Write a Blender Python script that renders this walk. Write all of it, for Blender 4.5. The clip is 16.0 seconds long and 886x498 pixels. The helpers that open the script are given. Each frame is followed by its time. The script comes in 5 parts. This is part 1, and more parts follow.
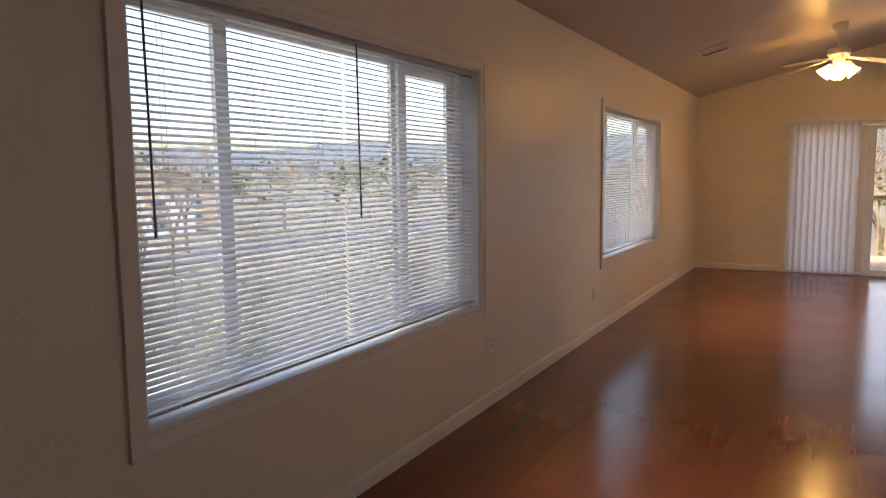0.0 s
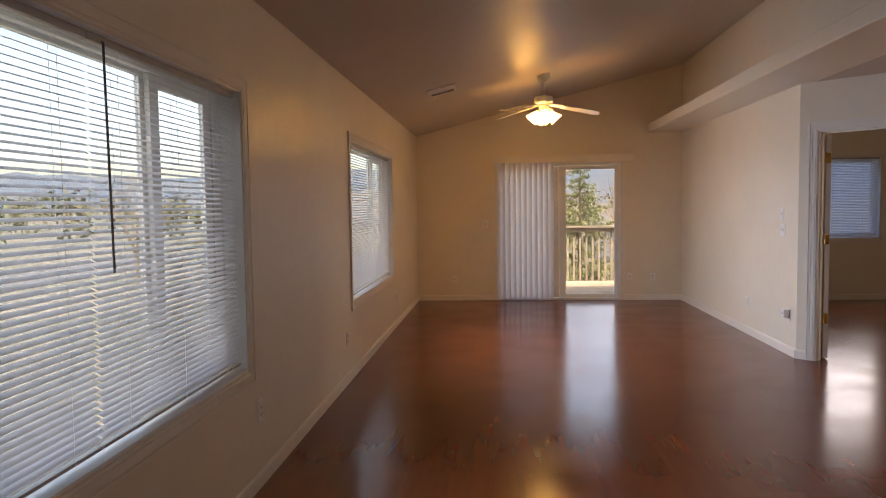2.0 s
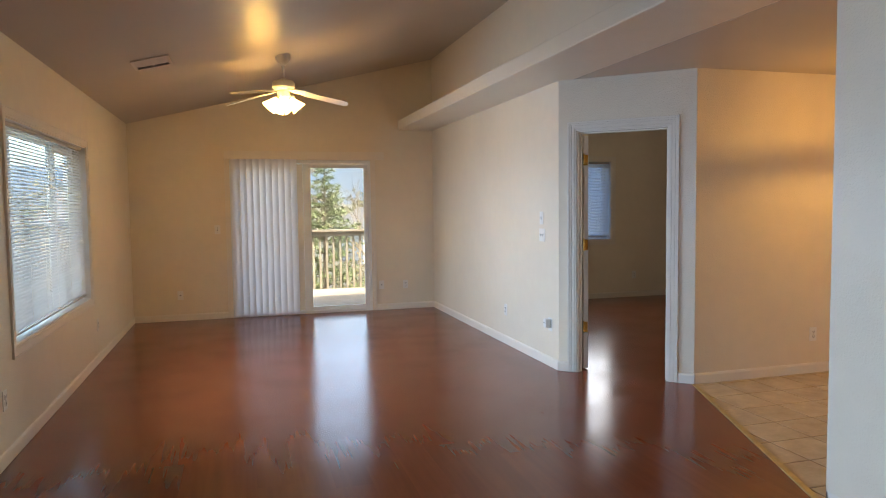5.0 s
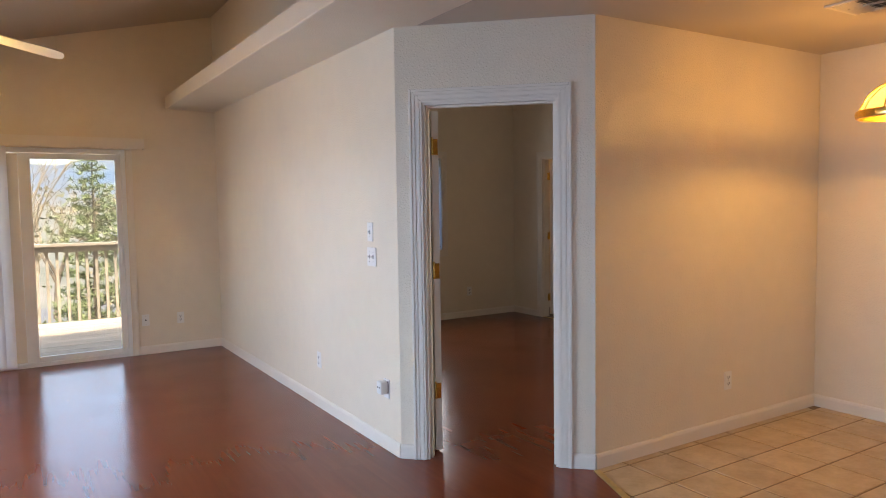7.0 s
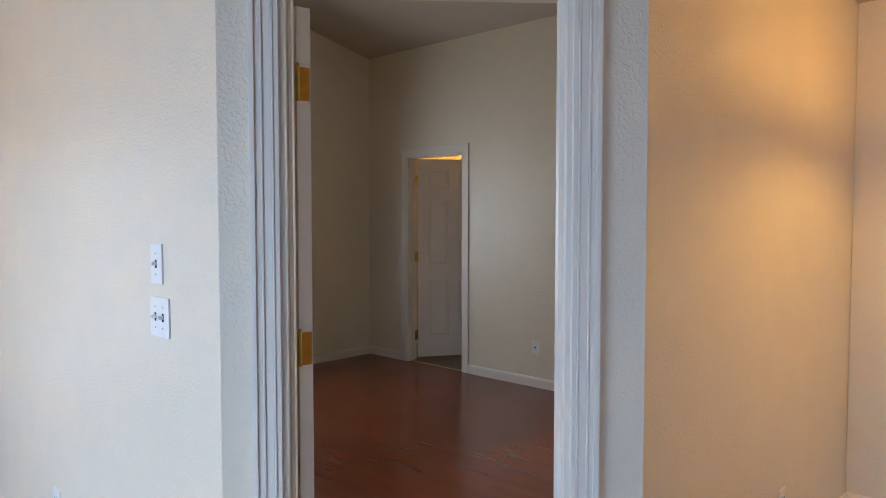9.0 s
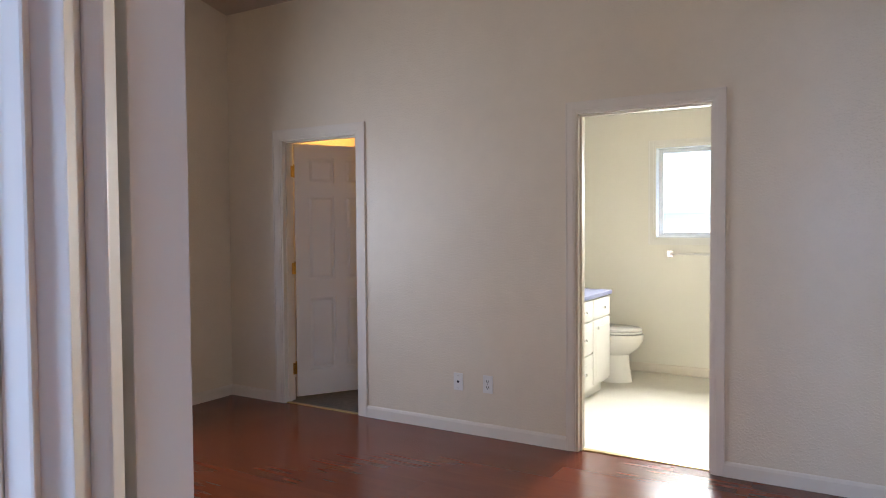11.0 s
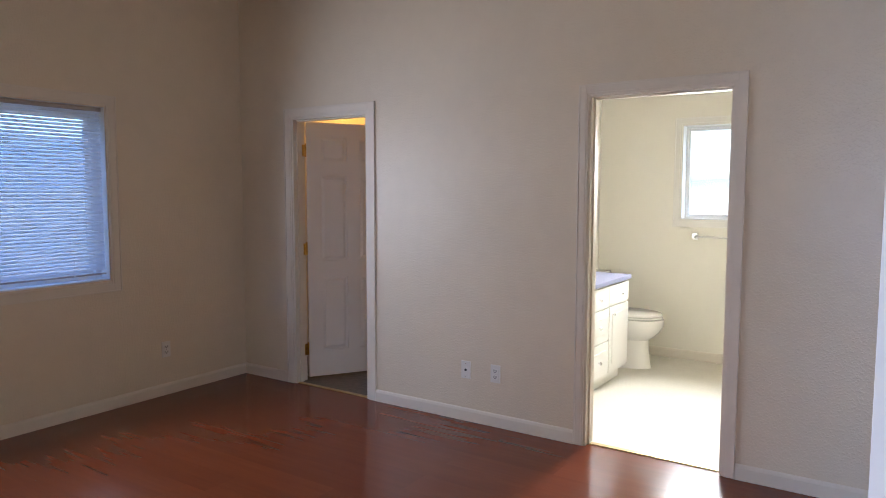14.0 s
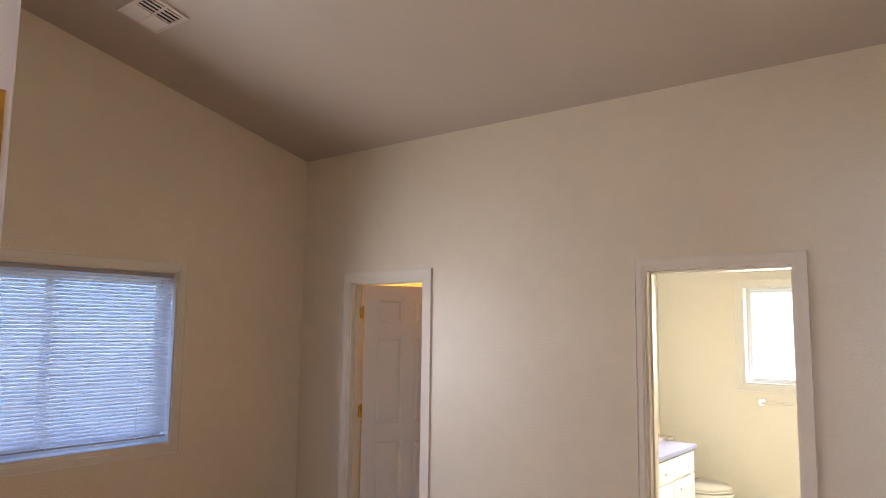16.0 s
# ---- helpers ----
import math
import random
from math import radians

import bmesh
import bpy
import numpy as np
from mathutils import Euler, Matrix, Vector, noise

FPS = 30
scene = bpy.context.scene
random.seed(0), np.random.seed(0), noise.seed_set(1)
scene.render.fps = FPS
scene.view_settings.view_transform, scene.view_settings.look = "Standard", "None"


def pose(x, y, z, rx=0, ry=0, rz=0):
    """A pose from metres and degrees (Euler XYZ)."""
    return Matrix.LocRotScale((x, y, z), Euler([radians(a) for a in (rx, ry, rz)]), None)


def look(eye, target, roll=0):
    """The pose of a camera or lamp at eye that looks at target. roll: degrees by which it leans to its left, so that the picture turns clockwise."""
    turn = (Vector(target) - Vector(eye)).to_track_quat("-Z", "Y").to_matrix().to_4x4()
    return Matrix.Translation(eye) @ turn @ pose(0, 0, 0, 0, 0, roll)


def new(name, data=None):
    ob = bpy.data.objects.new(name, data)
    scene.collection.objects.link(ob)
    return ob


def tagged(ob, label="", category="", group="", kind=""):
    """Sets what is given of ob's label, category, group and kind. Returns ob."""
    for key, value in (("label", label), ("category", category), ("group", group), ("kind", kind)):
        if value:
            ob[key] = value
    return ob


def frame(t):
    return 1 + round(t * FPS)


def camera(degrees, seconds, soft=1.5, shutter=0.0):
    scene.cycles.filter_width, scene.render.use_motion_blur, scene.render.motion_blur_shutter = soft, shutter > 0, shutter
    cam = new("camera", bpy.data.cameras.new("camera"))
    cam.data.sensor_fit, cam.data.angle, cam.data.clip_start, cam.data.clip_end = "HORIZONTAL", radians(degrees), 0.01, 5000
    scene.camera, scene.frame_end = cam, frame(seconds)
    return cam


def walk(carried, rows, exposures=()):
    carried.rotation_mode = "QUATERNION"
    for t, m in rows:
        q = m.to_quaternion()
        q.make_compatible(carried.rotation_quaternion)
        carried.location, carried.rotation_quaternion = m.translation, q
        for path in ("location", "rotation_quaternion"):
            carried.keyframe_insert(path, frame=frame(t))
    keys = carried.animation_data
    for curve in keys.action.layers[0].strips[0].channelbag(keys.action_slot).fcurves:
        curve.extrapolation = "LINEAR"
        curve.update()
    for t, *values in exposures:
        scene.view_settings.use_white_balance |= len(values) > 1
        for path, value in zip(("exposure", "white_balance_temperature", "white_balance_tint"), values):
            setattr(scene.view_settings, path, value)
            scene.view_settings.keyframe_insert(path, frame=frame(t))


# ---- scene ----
# ---- camera and walk ----
cam = camera(65.1, 16.0, soft=1.0)
PATH = [
    (0, (0.087, 0.008, 1.4), (-0.891, 1.74, 1.188), -0.6),
    (0.5, (-0.037, 0.167, 1.408), (-0.842, 1.988, 1.224), -0.7),
    (1, (-0.218, 0.279, 1.408), (-0.816, 2.182, 1.253), -0.6),
    (1.5, (-0.387, 0.296, 1.426), (-0.728, 2.263, 1.294), -0.6),
    (2, (-0.465, 0.315, 1.416), (-0.626, 2.305, 1.295), -0.8),
    (2.5, (-0.468, 0.299, 1.423), (-0.559, 2.293, 1.306), -0.9),
    (3, (-0.454, 0.301, 1.432), (-0.485, 2.297, 1.317), -0.9),
    (3.5, (-0.437, 0.39, 1.429), (-0.349, 2.384, 1.306), -0.8),
    (4, (-0.406, 0.641, 1.419), (-0.163, 2.622, 1.286), -0.8),
    (4.5, (-0.403, 0.981, 1.428), (-0.015, 2.938, 1.285), -0.6),
    (5, (-0.393, 1.393, 1.438), (0.168, 3.309, 1.31), -0.7),
    (5.2, (-0.376, 1.57, 1.422), (0.255, 3.464, 1.295), -0.6),
    (7.3, (0.477, 3.566, 1.475), (1.603, 5.213, 1.351), -0.9),
    (7.5, (0.57, 3.749, 1.454), (1.743, 5.364, 1.335), -0.9),
    (8, (0.83, 4.242, 1.454), (2.097, 5.786, 1.338), -0.7),
    (8.2, (0.92, 4.434, 1.454), (2.228, 5.943, 1.343), -0.5),
    (10.3, (1.909, 6.069, 1.411), (3.533, 7.233, 1.334), -0.3),
    (10.5, (1.969, 6.159, 1.407), (3.614, 7.294, 1.334), -0.4),
    (11, (2.133, 6.324, 1.365), (3.851, 7.346, 1.299), -0.4),
    (11.5, (2.225, 6.374, 1.334), (3.963, 7.357, 1.212), -0.5),
    (12, (2.226, 6.376, 1.32), (3.962, 7.347, 1.109), -0.4),
    (12.5, (2.211, 6.358, 1.328), (3.941, 7.325, 1.066), -0.2),
    (13, (2.251, 6.333, 1.364), (3.982, 7.298, 1.092), -0.2),
    (13.5, (2.306, 6.272, 1.428), (4.012, 7.286, 1.181), -0.1),
    (14, (2.334, 6.236, 1.499), (3.991, 7.344, 1.33), 0.1),
    (14.5, (2.355, 6.242, 1.563), (3.964, 7.428, 1.504), 0.4),
    (15, (2.351, 6.243, 1.634), (3.935, 7.464, 1.661), 0.5),
    (15.5, (2.323, 6.224, 1.676), (3.893, 7.456, 1.812), 0.6),
    (16, (2.29, 6.225, 1.692), (3.851, 7.454, 1.916), 0.7),
]
EXPOSURES = [(0.0, 2.58, 8500, 19), (1.5, 2.38, 9000, 18), (3.5, 2.56, 8500, 14), (5.0, 2.85, 7400, 3), (7.5, 2.92, 7500, 9), (8.2, 3.00, 6650, 1), (10.5, 3.26, 6450, 7), (11.2, 3.67, 6150, 11), (13.0, 3.60, 5750, 11), (14.0, 3.60, 6200, 12), (15.0, 3.66, 6750, 12), (16.0, 3.94, 7250, 13)]
walk(cam, [(t, look(eye, target, roll)) for t, eye, target, roll in PATH], EXPOSURES)

# ---- world, sun, exterior light ----
SUN_EL, SUN_AZ = 58.0, 176.0          # degrees; azimuth clockwise from +y
world = bpy.data.worlds.new("world")
scene.world = world
world.use_nodes = True
wn = world.node_tree
sky = wn.nodes.new("ShaderNodeTexSky")
sky.sky_type, sky.sun_disc = "NISHITA", False
sky.sun_elevation, sky.sun_rotation = radians(SUN_EL), radians(SUN_AZ)
sky.air_density, sky.dust_density, sky.ozone_density = 1.0, 3.0, 1.0
wn.links.new(sky.outputs[0], wn.nodes["Background"].inputs[0])
wn.nodes["Background"].inputs[1].default_value = 0.15


def lamp(name, kind, energy, colour, m, **more):
    data = bpy.data.lights.new(name, kind)
    data.energy, data.color = energy, colour
    ob = new(name, data)
    ob.matrix_world = m
    if kind == "SUN":
        data.angle = more["angle"]
    elif kind == "AREA":
        data.shape, data.size, data.size_y = "RECTANGLE", more["w"], more["h"]
        data.spread = radians(more["spread"])
    else:
        data.shadow_soft_size = more["radius"]
    return ob


sun_dir = Vector((math.sin(radians(SUN_AZ)) * math.cos(radians(SUN_EL)), math.cos(radians(SUN_AZ)) * math.cos(radians(SUN_EL)), math.sin(radians(SUN_EL))))
lamp("sun", "SUN", 3.0, (1.0, 0.95, 0.88), look(sun_dir * 50, (0, 0, 0)), angle=radians(4))
WARM = (1.0, 0.57, 0.18)
DAY = (0.42, 0.605, 1.0)
lamp("fan_light", "POINT", 4.60, WARM, pose(0.06, 8.40, 2.40), radius=0.10)
lamp("pendant_light", "POINT", 3.75, (1.0, 0.56, 0.17), pose(4.2, 5.05, 1.935), radius=0.036)
lamp("closet_light", "POINT", 0.98, (1.0, 0.55, 0.15), pose(7.35, 10.30, 2.30), radius=0.06)
lamp("window_1_light", "AREA", 8.00, DAY, look((-1.57, 2.455, 1.30), (2.0, 2.455, 0.15)), w=2.2, h=0.70, spread=118)
lamp("window_2_light", "AREA", 8.60, DAY, look((-1.57, 7.15, 1.30), (2.0, 7.15, 0.15)), w=2.2, h=0.70, spread=114)
lamp("deck_door_light", "AREA", 0.65, DAY, look((0.89, 10.745, 1.01), (0.89, 5.0, 1.01)), w=0.70, h=1.84, spread=150)
lamp("bedroom_window_light", "AREA", 3.05, (0.82, 0.86, 1.0), look((4.18, 10.69, 1.45), (4.18, 6.0, 1.45)), w=1.5, h=1.1, spread=150)
lamp("bath_window_light", "AREA", 4.3, (1.0, 0.985, 0.94), look((8.48, 7.60, 1.655), (4.0, 7.22, 0.2)), w=0.56, h=0.60, spread=106)

# ---- materials ----


def material(name, base, rough=0.5, metal=0.0, var=0.0, scale=3.0, fine=0.0, fine_scale=60.0, bump=0.0, bump_scale=120.0, bump_dist=0.002,
             coat=0.0, per_object=0.0, second=None, trans=0.0, emit=None, emit_strength=0.0, rough_var=0.0, stretch=None, spec=0.5, knockdown=False):
    """A Principled material whose colour wanders at two scales, with fine relief."""
    m = bpy.data.materials.new(name)
    m.use_nodes = True
    nt = m.node_tree
    p = nt.nodes["Principled BSDF"]
    p.inputs["Roughness"].default_value, p.inputs["Metallic"].default_value = rough, metal
    p.inputs["Coat Weight"].default_value, p.inputs["Coat Roughness"].default_value = coat, 0.08
    p.inputs["Specular IOR Level"].default_value = spec
    p.inputs["Transmission Weight"].default_value = trans
    if emit:
        p.inputs["Emission Color"].default_value, p.inputs["Emission Strength"].default_value = (*emit, 1), emit_strength
    geo = nt.nodes.new("ShaderNodeNewGeometry")
    src = geo.outputs["Position"]
    if stretch:
        mp = nt.nodes.new("ShaderNodeMapping")
        mp.inputs["Scale"].default_value = stretch
        nt.links.new(src, mp.inputs["Vector"])
        src = mp.outputs[0]

    def noise_node(s, detail):
        n = nt.nodes.new("ShaderNodeTexNoise")
        n.inputs["Scale"].default_value, n.inputs["Detail"].default_value = s, detail
        nt.links.new(src, n.inputs["Vector"])
        return n

    other = second or tuple(c * (1 - var) for c in base)
    mix = nt.nodes.new("ShaderNodeMix")
    mix.data_type = "RGBA"
    mix.inputs[6].default_value, mix.inputs[7].default_value = (*base, 1), (*other, 1)
    coarse = noise_node(scale, 5)
    ramp = nt.nodes.new("ShaderNodeMapRange")
    ramp.inputs["From Min"].default_value, ramp.inputs["From Max"].default_value = 0.35, 0.68
    nt.links.new(coarse.outputs[0], ramp.inputs["Value"])
    nt.links.new(ramp.outputs[0], mix.inputs[0])
    colour = mix.outputs[2]
    if fine:
        hs = nt.nodes.new("ShaderNodeHueSaturation")
        f = noise_node(fine_scale, 3)
        mr = nt.nodes.new("ShaderNodeMapRange")
        mr.inputs["From Min"].default_value, mr.inputs["From Max"].default_value = 0.3, 0.7
        mr.inputs["To Min"].default_value, mr.inputs["To Max"].default_value = 1 - fine, 1 + fine
        nt.links.new(f.outputs[0], mr.inputs["Value"])
        nt.links.new(mr.outputs[0], hs.inputs["Value"])
        nt.links.new(colour, hs.inputs["Color"])
        colour = hs.outputs[0]
    if per_object:
        info = nt.nodes.new("ShaderNodeObjectInfo")
        mr = nt.nodes.new("ShaderNodeMapRange")
        mr.inputs["To Min"].default_value, mr.inputs["To Max"].default_value = 1 - per_object, 1 + per_object
        hs = nt.nodes.new("ShaderNodeHueSaturation")
        nt.links.new(info.outputs["Random"], mr.inputs["Value"])
        nt.links.new(mr.outputs[0], hs.inputs["Value"])
        nt.links.new(colour, hs.inputs["Color"])
        colour = hs.outputs[0]
    nt.links.new(colour, p.inputs["Base Color"])
    if rough_var:
        mr = nt.nodes.new("ShaderNodeMapRange")
        mr.inputs["From Min"].default_value, mr.inputs["From Max"].default_value = 0.3, 0.7
        mr.inputs["To Min"].default_value, mr.inputs["To Max"].default_value = rough - rough_var, rough + rough_var
        nt.links.new(noise_node(scale * 1.7, 4).outputs[0], mr.inputs["Value"])
        nt.links.new(mr.outputs[0], p.inputs["Roughness"])
    if bump:
        b = nt.nodes.new("ShaderNodeBump")
        b.inputs["Strength"].default_value, b.inputs["Distance"].default_value = bump, bump_dist
        relief = noise_node(bump_scale, 1 if knockdown else 3).outputs[0]
        if knockdown:                        # flat-topped blobs of trowelled plaster
            flat = nt.nodes.new("ShaderNodeMapRange")
            flat.interpolation_type = "SMOOTHSTEP"
            flat.inputs["From Min"].default_value, flat.inputs["From Max"].default_value = 0.45, 0.66
            nt.links.new(relief, flat.inputs["Value"])
            relief = flat.outputs[0]
        nt.links.new(relief, b.inputs["Height"])
        nt.links.new(b.outputs[0], p.inputs["Normal"])
    return m


def wood_floor(name):
    """Glossy cherry laminate: long streaks along y, dark cathedral grain, each plank shifted and toned by its own random number."""
    m = bpy.data.materials.new(name)
    m.use_nodes = True
    nt = m.node_tree
    p = nt.nodes["Principled BSDF"]
    geo, info = nt.nodes.new("ShaderNodeNewGeometry"), nt.nodes.new("ShaderNodeObjectInfo")
    shift = nt.nodes.new("ShaderNodeVectorMath")
    shift.operation = "MULTIPLY_ADD"
    comb = nt.nodes.new("ShaderNodeCombineXYZ")
    for i in range(3):
        nt.links.new(info.outputs["Random"], comb.inputs[i])
    nt.links.new(comb.outputs[0], shift.inputs[0])
    shift.inputs[1].default_value = (13.0, 29.0, 7.0)
    nt.links.new(geo.outputs["Position"], shift.inputs[2])
    mp = nt.nodes.new("ShaderNodeMapping")
    mp.inputs["Scale"].default_value = (8.0, 0.8, 1.0)
    nt.links.new(shift.outputs[0], mp.inputs["Vector"])
    broad = nt.nodes.new("ShaderNodeTexNoise")
    broad.inputs["Scale"].default_value, broad.inputs["Detail"].default_value, broad.inputs["Distortion"].default_value = 1.0, 2, 0.4
    nt.links.new(mp.outputs[0], broad.inputs["Vector"])
    ramp = nt.nodes.new("ShaderNodeValToRGB")
    e = ramp.color_ramp.elements
    e[0].position, e[0].color = 0.22, (0.150, 0.0285, 0.0090, 1)
    e[1].position, e[1].color = 0.80, (0.200, 0.0420, 0.0135, 1)
    mid = ramp.color_ramp.elements.new(0.5)
    mid.color = (0.172, 0.0340, 0.0108, 1)
    nt.links.new(broad.outputs[0], ramp.inputs[0])
    mp2 = nt.nodes.new("ShaderNodeMapping")
    mp2.inputs["Scale"].default_value = (42.0, 2.0, 1.0)
    nt.links.new(shift.outputs[0], mp2.inputs["Vector"])
    pores = nt.nodes.new("ShaderNodeTexNoise")
    pores.inputs["Scale"].default_value, pores.inputs["Detail"].default_value = 1.0, 1
    nt.links.new(mp2.outputs[0], pores.inputs["Vector"])
    mr = nt.nodes.new("ShaderNodeMapRange")
    mr.inputs["From Min"].default_value, mr.inputs["From Max"].default_value = 0.35, 0.65
    mr.inputs["To Min"].default_value, mr.inputs["To Max"].default_value = 0.955, 1.035
    nt.links.new(pores.outputs[0], mr.inputs["Value"])
    tone = nt.nodes.new("ShaderNodeMapRange")
    tone.inputs["To Min"].default_value, tone.inputs["To Max"].default_value = 0.94, 1.06
    nt.links.new(info.outputs["Random"], tone.inputs["Value"])
    mul = nt.nodes.new("ShaderNodeMath")
    mul.operation = "MULTIPLY"
    nt.links.new(mr.outputs[0], mul.inputs[0])
    nt.links.new(tone.outputs[0], mul.inputs[1])
    hs = nt.nodes.new("ShaderNodeHueSaturation")
    nt.links.new(mul.outputs[0], hs.inputs["Value"])
    nt.links.new(ramp.outputs[0], hs.inputs["Color"])
    nt.links.new(hs.outputs[0], p.inputs["Base Color"])
    haze = nt.nodes.new("ShaderNodeTexNoise")
    haze.inputs["Scale"].default_value, haze.inputs["Detail"].default_value = 2.2, 4
    nt.links.new(geo.outputs["Position"], haze.inputs["Vector"])
    rr = nt.nodes.new("ShaderNodeMapRange")
    rr.inputs["From Min"].default_value, rr.inputs["From Max"].default_value = 0.3, 0.7
    rr.inputs["To Min"].default_value, rr.inputs["To Max"].default_value = 0.15, 0.25
    nt.links.new(haze.outputs[0], rr.inputs["Value"])
    nt.links.new(rr.outputs[0], p.inputs["Roughness"])
    p.inputs["Coat Weight"].default_value, p.inputs["Coat Roughness"].default_value = 0.06, 0.10
    p.inputs["Specular IOR Level"].default_value = 0.44
    return m


def blend(name, colour, share, first="ShaderNodeBsdfTranslucent", rough=0.45, base=None):
    """A thin sheet that lets part of the light through: a Principled mixed with a translucent or transparent lobe."""
    m = bpy.data.materials.new(name)
    m.use_nodes = True
    nt = m.node_tree
    p = nt.nodes["Principled BSDF"]
    p.inputs["Base Color"].default_value, p.inputs["Roughness"].default_value = (*(base or colour), 1), rough
    t = nt.nodes.new(first)
    t.inputs["Color"].default_value = (*colour, 1)
    mix = nt.nodes.new("ShaderNodeMixShader")
    mix.inputs[0].default_value = share
    nt.links.new(p.outputs[0], mix.inputs[1])
    nt.links.new(t.outputs[0], mix.inputs[2])
    nt.links.new(mix.outputs[0], nt.nodes["Material Output"].inputs[0])
    return m


def pane_glass(name, tint):
    """Flat window glass: clear sheet with a weak mirror on it."""
    m = bpy.data.materials.new(name)
    m.use_nodes = True
    nt = m.node_tree
    nt.nodes.remove(nt.nodes["Principled BSDF"])
    t, g, mix = nt.nodes.new("ShaderNodeBsdfTransparent"), nt.nodes.new("ShaderNodeBsdfGlossy"), nt.nodes.new("ShaderNodeMixShader")
    t.inputs["Color"].default_value = (*tint, 1)
    g.inputs["Roughness"].default_value = 0.02
    mix.inputs[0].default_value = 0.05
    nt.links.new(t.outputs[0], mix.inputs[1])
    nt.links.new(g.outputs[0], mix.inputs[2])
    nt.links.new(mix.outputs[0], nt.nodes["Material Output"].inputs[0])
    return m


M_WALL = material("wall_paint", (0.795, 0.703, 0.555), rough=0.33, var=0.05, scale=1.3, fine=0.015, fine_scale=9, bump=0.55, bump_scale=95, bump_dist=0.0014, knockdown=True, spec=0.5)
# Wall cream taken darker: the weaker light on the ceilings is in this colour.
M_CEIL = material("dimmed_ceiling_paint", (0.54, 0.46, 0.37), rough=0.45, var=0.05, scale=1.1, bump=0.35, bump_scale=60, bump_dist=0.002)
M_TRIM = material("trim_paint", (0.80, 0.735, 0.635), rough=0.45, spec=0.35, var=0.04, scale=4, bump=0.05, bump_scale=160, bump_dist=0.0004)
M_DOOR = material("door_paint", (0.86, 0.82, 0.75), rough=0.38, var=0.04, scale=3, bump=0.1, bump_scale=90, bump_dist=0.0005)
M_FLOOR = wood_floor("cherry_laminate")
M_UNDER = material("subfloor", (0.04, 0.02, 0.014), rough=0.8)
M_GROUT = material("grout", (0.25, 0.185, 0.115), rough=0.9, var=0.2, scale=20, bump=0.3)
M_TILE = material("beige_tile", (0.58, 0.46, 0.30), second=(0.45, 0.33, 0.19), rough=0.38, scale=7, fine=0.06, fine_scale=40, per_object=0.07, bump=0.15, bump_scale=40, rough_var=0.08)
M_STRIP = material("gold_strip", (0.62, 0.46, 0.20), rough=0.35, metal=0.6, var=0.2, scale=20)
# White vinyl darkened: the fixed panel's backlit shade is in its colour.
M_SHADEVINYL = material("shaded_vinyl", (0.72, 0.66, 0.57), rough=0.35, var=0.05, scale=6)
M_DECKPANE = pane_glass("deck_pane", (0.72, 0.73, 0.74))
# Bedroom pane: the skylight's blue on the blind is put into this tint.
M_SKYPANE = pane_glass("sky_tinted_pane", (0.50, 0.59, 0.73))
M_VINYL = material("white_vinyl", (0.80, 0.82, 0.82), rough=0.35, var=0.05, scale=6)
M_PANE = pane_glass("pane", (0.69, 0.74, 0.78))
M_SLAT = blend("blind_slat", (0.80, 0.84, 0.90), 0.38, rough=0.35)
M_DUCT = material("duct_shade", (0.20, 0.18, 0.16), rough=0.6)
# Rails of the white blinds, with their shade against the window painted in.
M_RAIL = material("backlit_blind_rail", (0.46, 0.42, 0.38), rough=0.35, var=0.06, scale=8)
M_WAND = blend("clear_wand", (0.25, 0.26, 0.27), 0.2, "ShaderNodeBsdfTransparent", rough=0.1, base=(0.12, 0.12, 0.13))
M_CORD = material("cord", (0.75, 0.75, 0.73), rough=0.8)
M_VANE = blend("vertical_vane", (0.86, 0.84, 0.86), 0.60, rough=0.4)
M_BRASS = material("brass", (0.78, 0.52, 0.16), rough=0.25, metal=1.0, var=0.2, scale=30)
M_CHROME = material("chrome", (0.8, 0.8, 0.82), rough=0.12, metal=1.0)
M_PLATE = material("white_plastic", (0.82, 0.80, 0.75), rough=0.35, var=0.03, scale=10)
M_DARK = material("dark_slot", (0.02, 0.02, 0.02), rough=0.7)
M_FAN = material("fan_enamel", (0.78, 0.74, 0.66), rough=0.3, var=0.04, scale=9)
M_BLADE = material("fan_blade", (0.74, 0.70, 0.62), rough=0.35, var=0.08, scale=6, stretch=(1, 1, 1))
M_SHADE = material("frosted_shade", (0.9, 0.8, 0.6), rough=0.5, emit=(1.0, 0.66, 0.27), emit_strength=2.2)
M_BULB = material("bulb", (1, 0.9, 0.7), rough=0.3, emit=(1.0, 0.75, 0.4), emit_strength=18)
M_AMBER = blend("amber_glass", (1.0, 0.92, 0.74), 0.78, "ShaderNodeBsdfTransparent", rough=0.15, base=(0.9, 0.78, 0.55))
M_CARPET = material("grey_carpet", (0.23, 0.20, 0.17), rough=0.95, var=0.3, scale=25, fine=0.25, fine_scale=220, bump=0.8, bump_scale=260, bump_dist=0.006)
M_BATHFLOOR = material("cream_vinyl", (0.72, 0.685, 0.59), rough=0.42, var=0.06, scale=5, fine=0.03, fine_scale=50)
M_BATHWALL = material("bath_paint", (0.85, 0.82, 0.72), rough=0.45, var=0.03, scale=2, bump=0.2, bump_scale=90, bump_dist=0.0015)
M_CABINET = material("white_cabinet", (0.82, 0.80, 0.74), rough=0.35, var=0.03, scale=4)
M_COUNTER = material("blue_laminate", (0.26, 0.28, 0.42), rough=0.4, var=0.12, scale=60, fine=0.12, fine_scale=180)
M_CERAMIC = material("ceramic", (0.85, 0.83, 0.78), rough=0.12, coat=0.5)
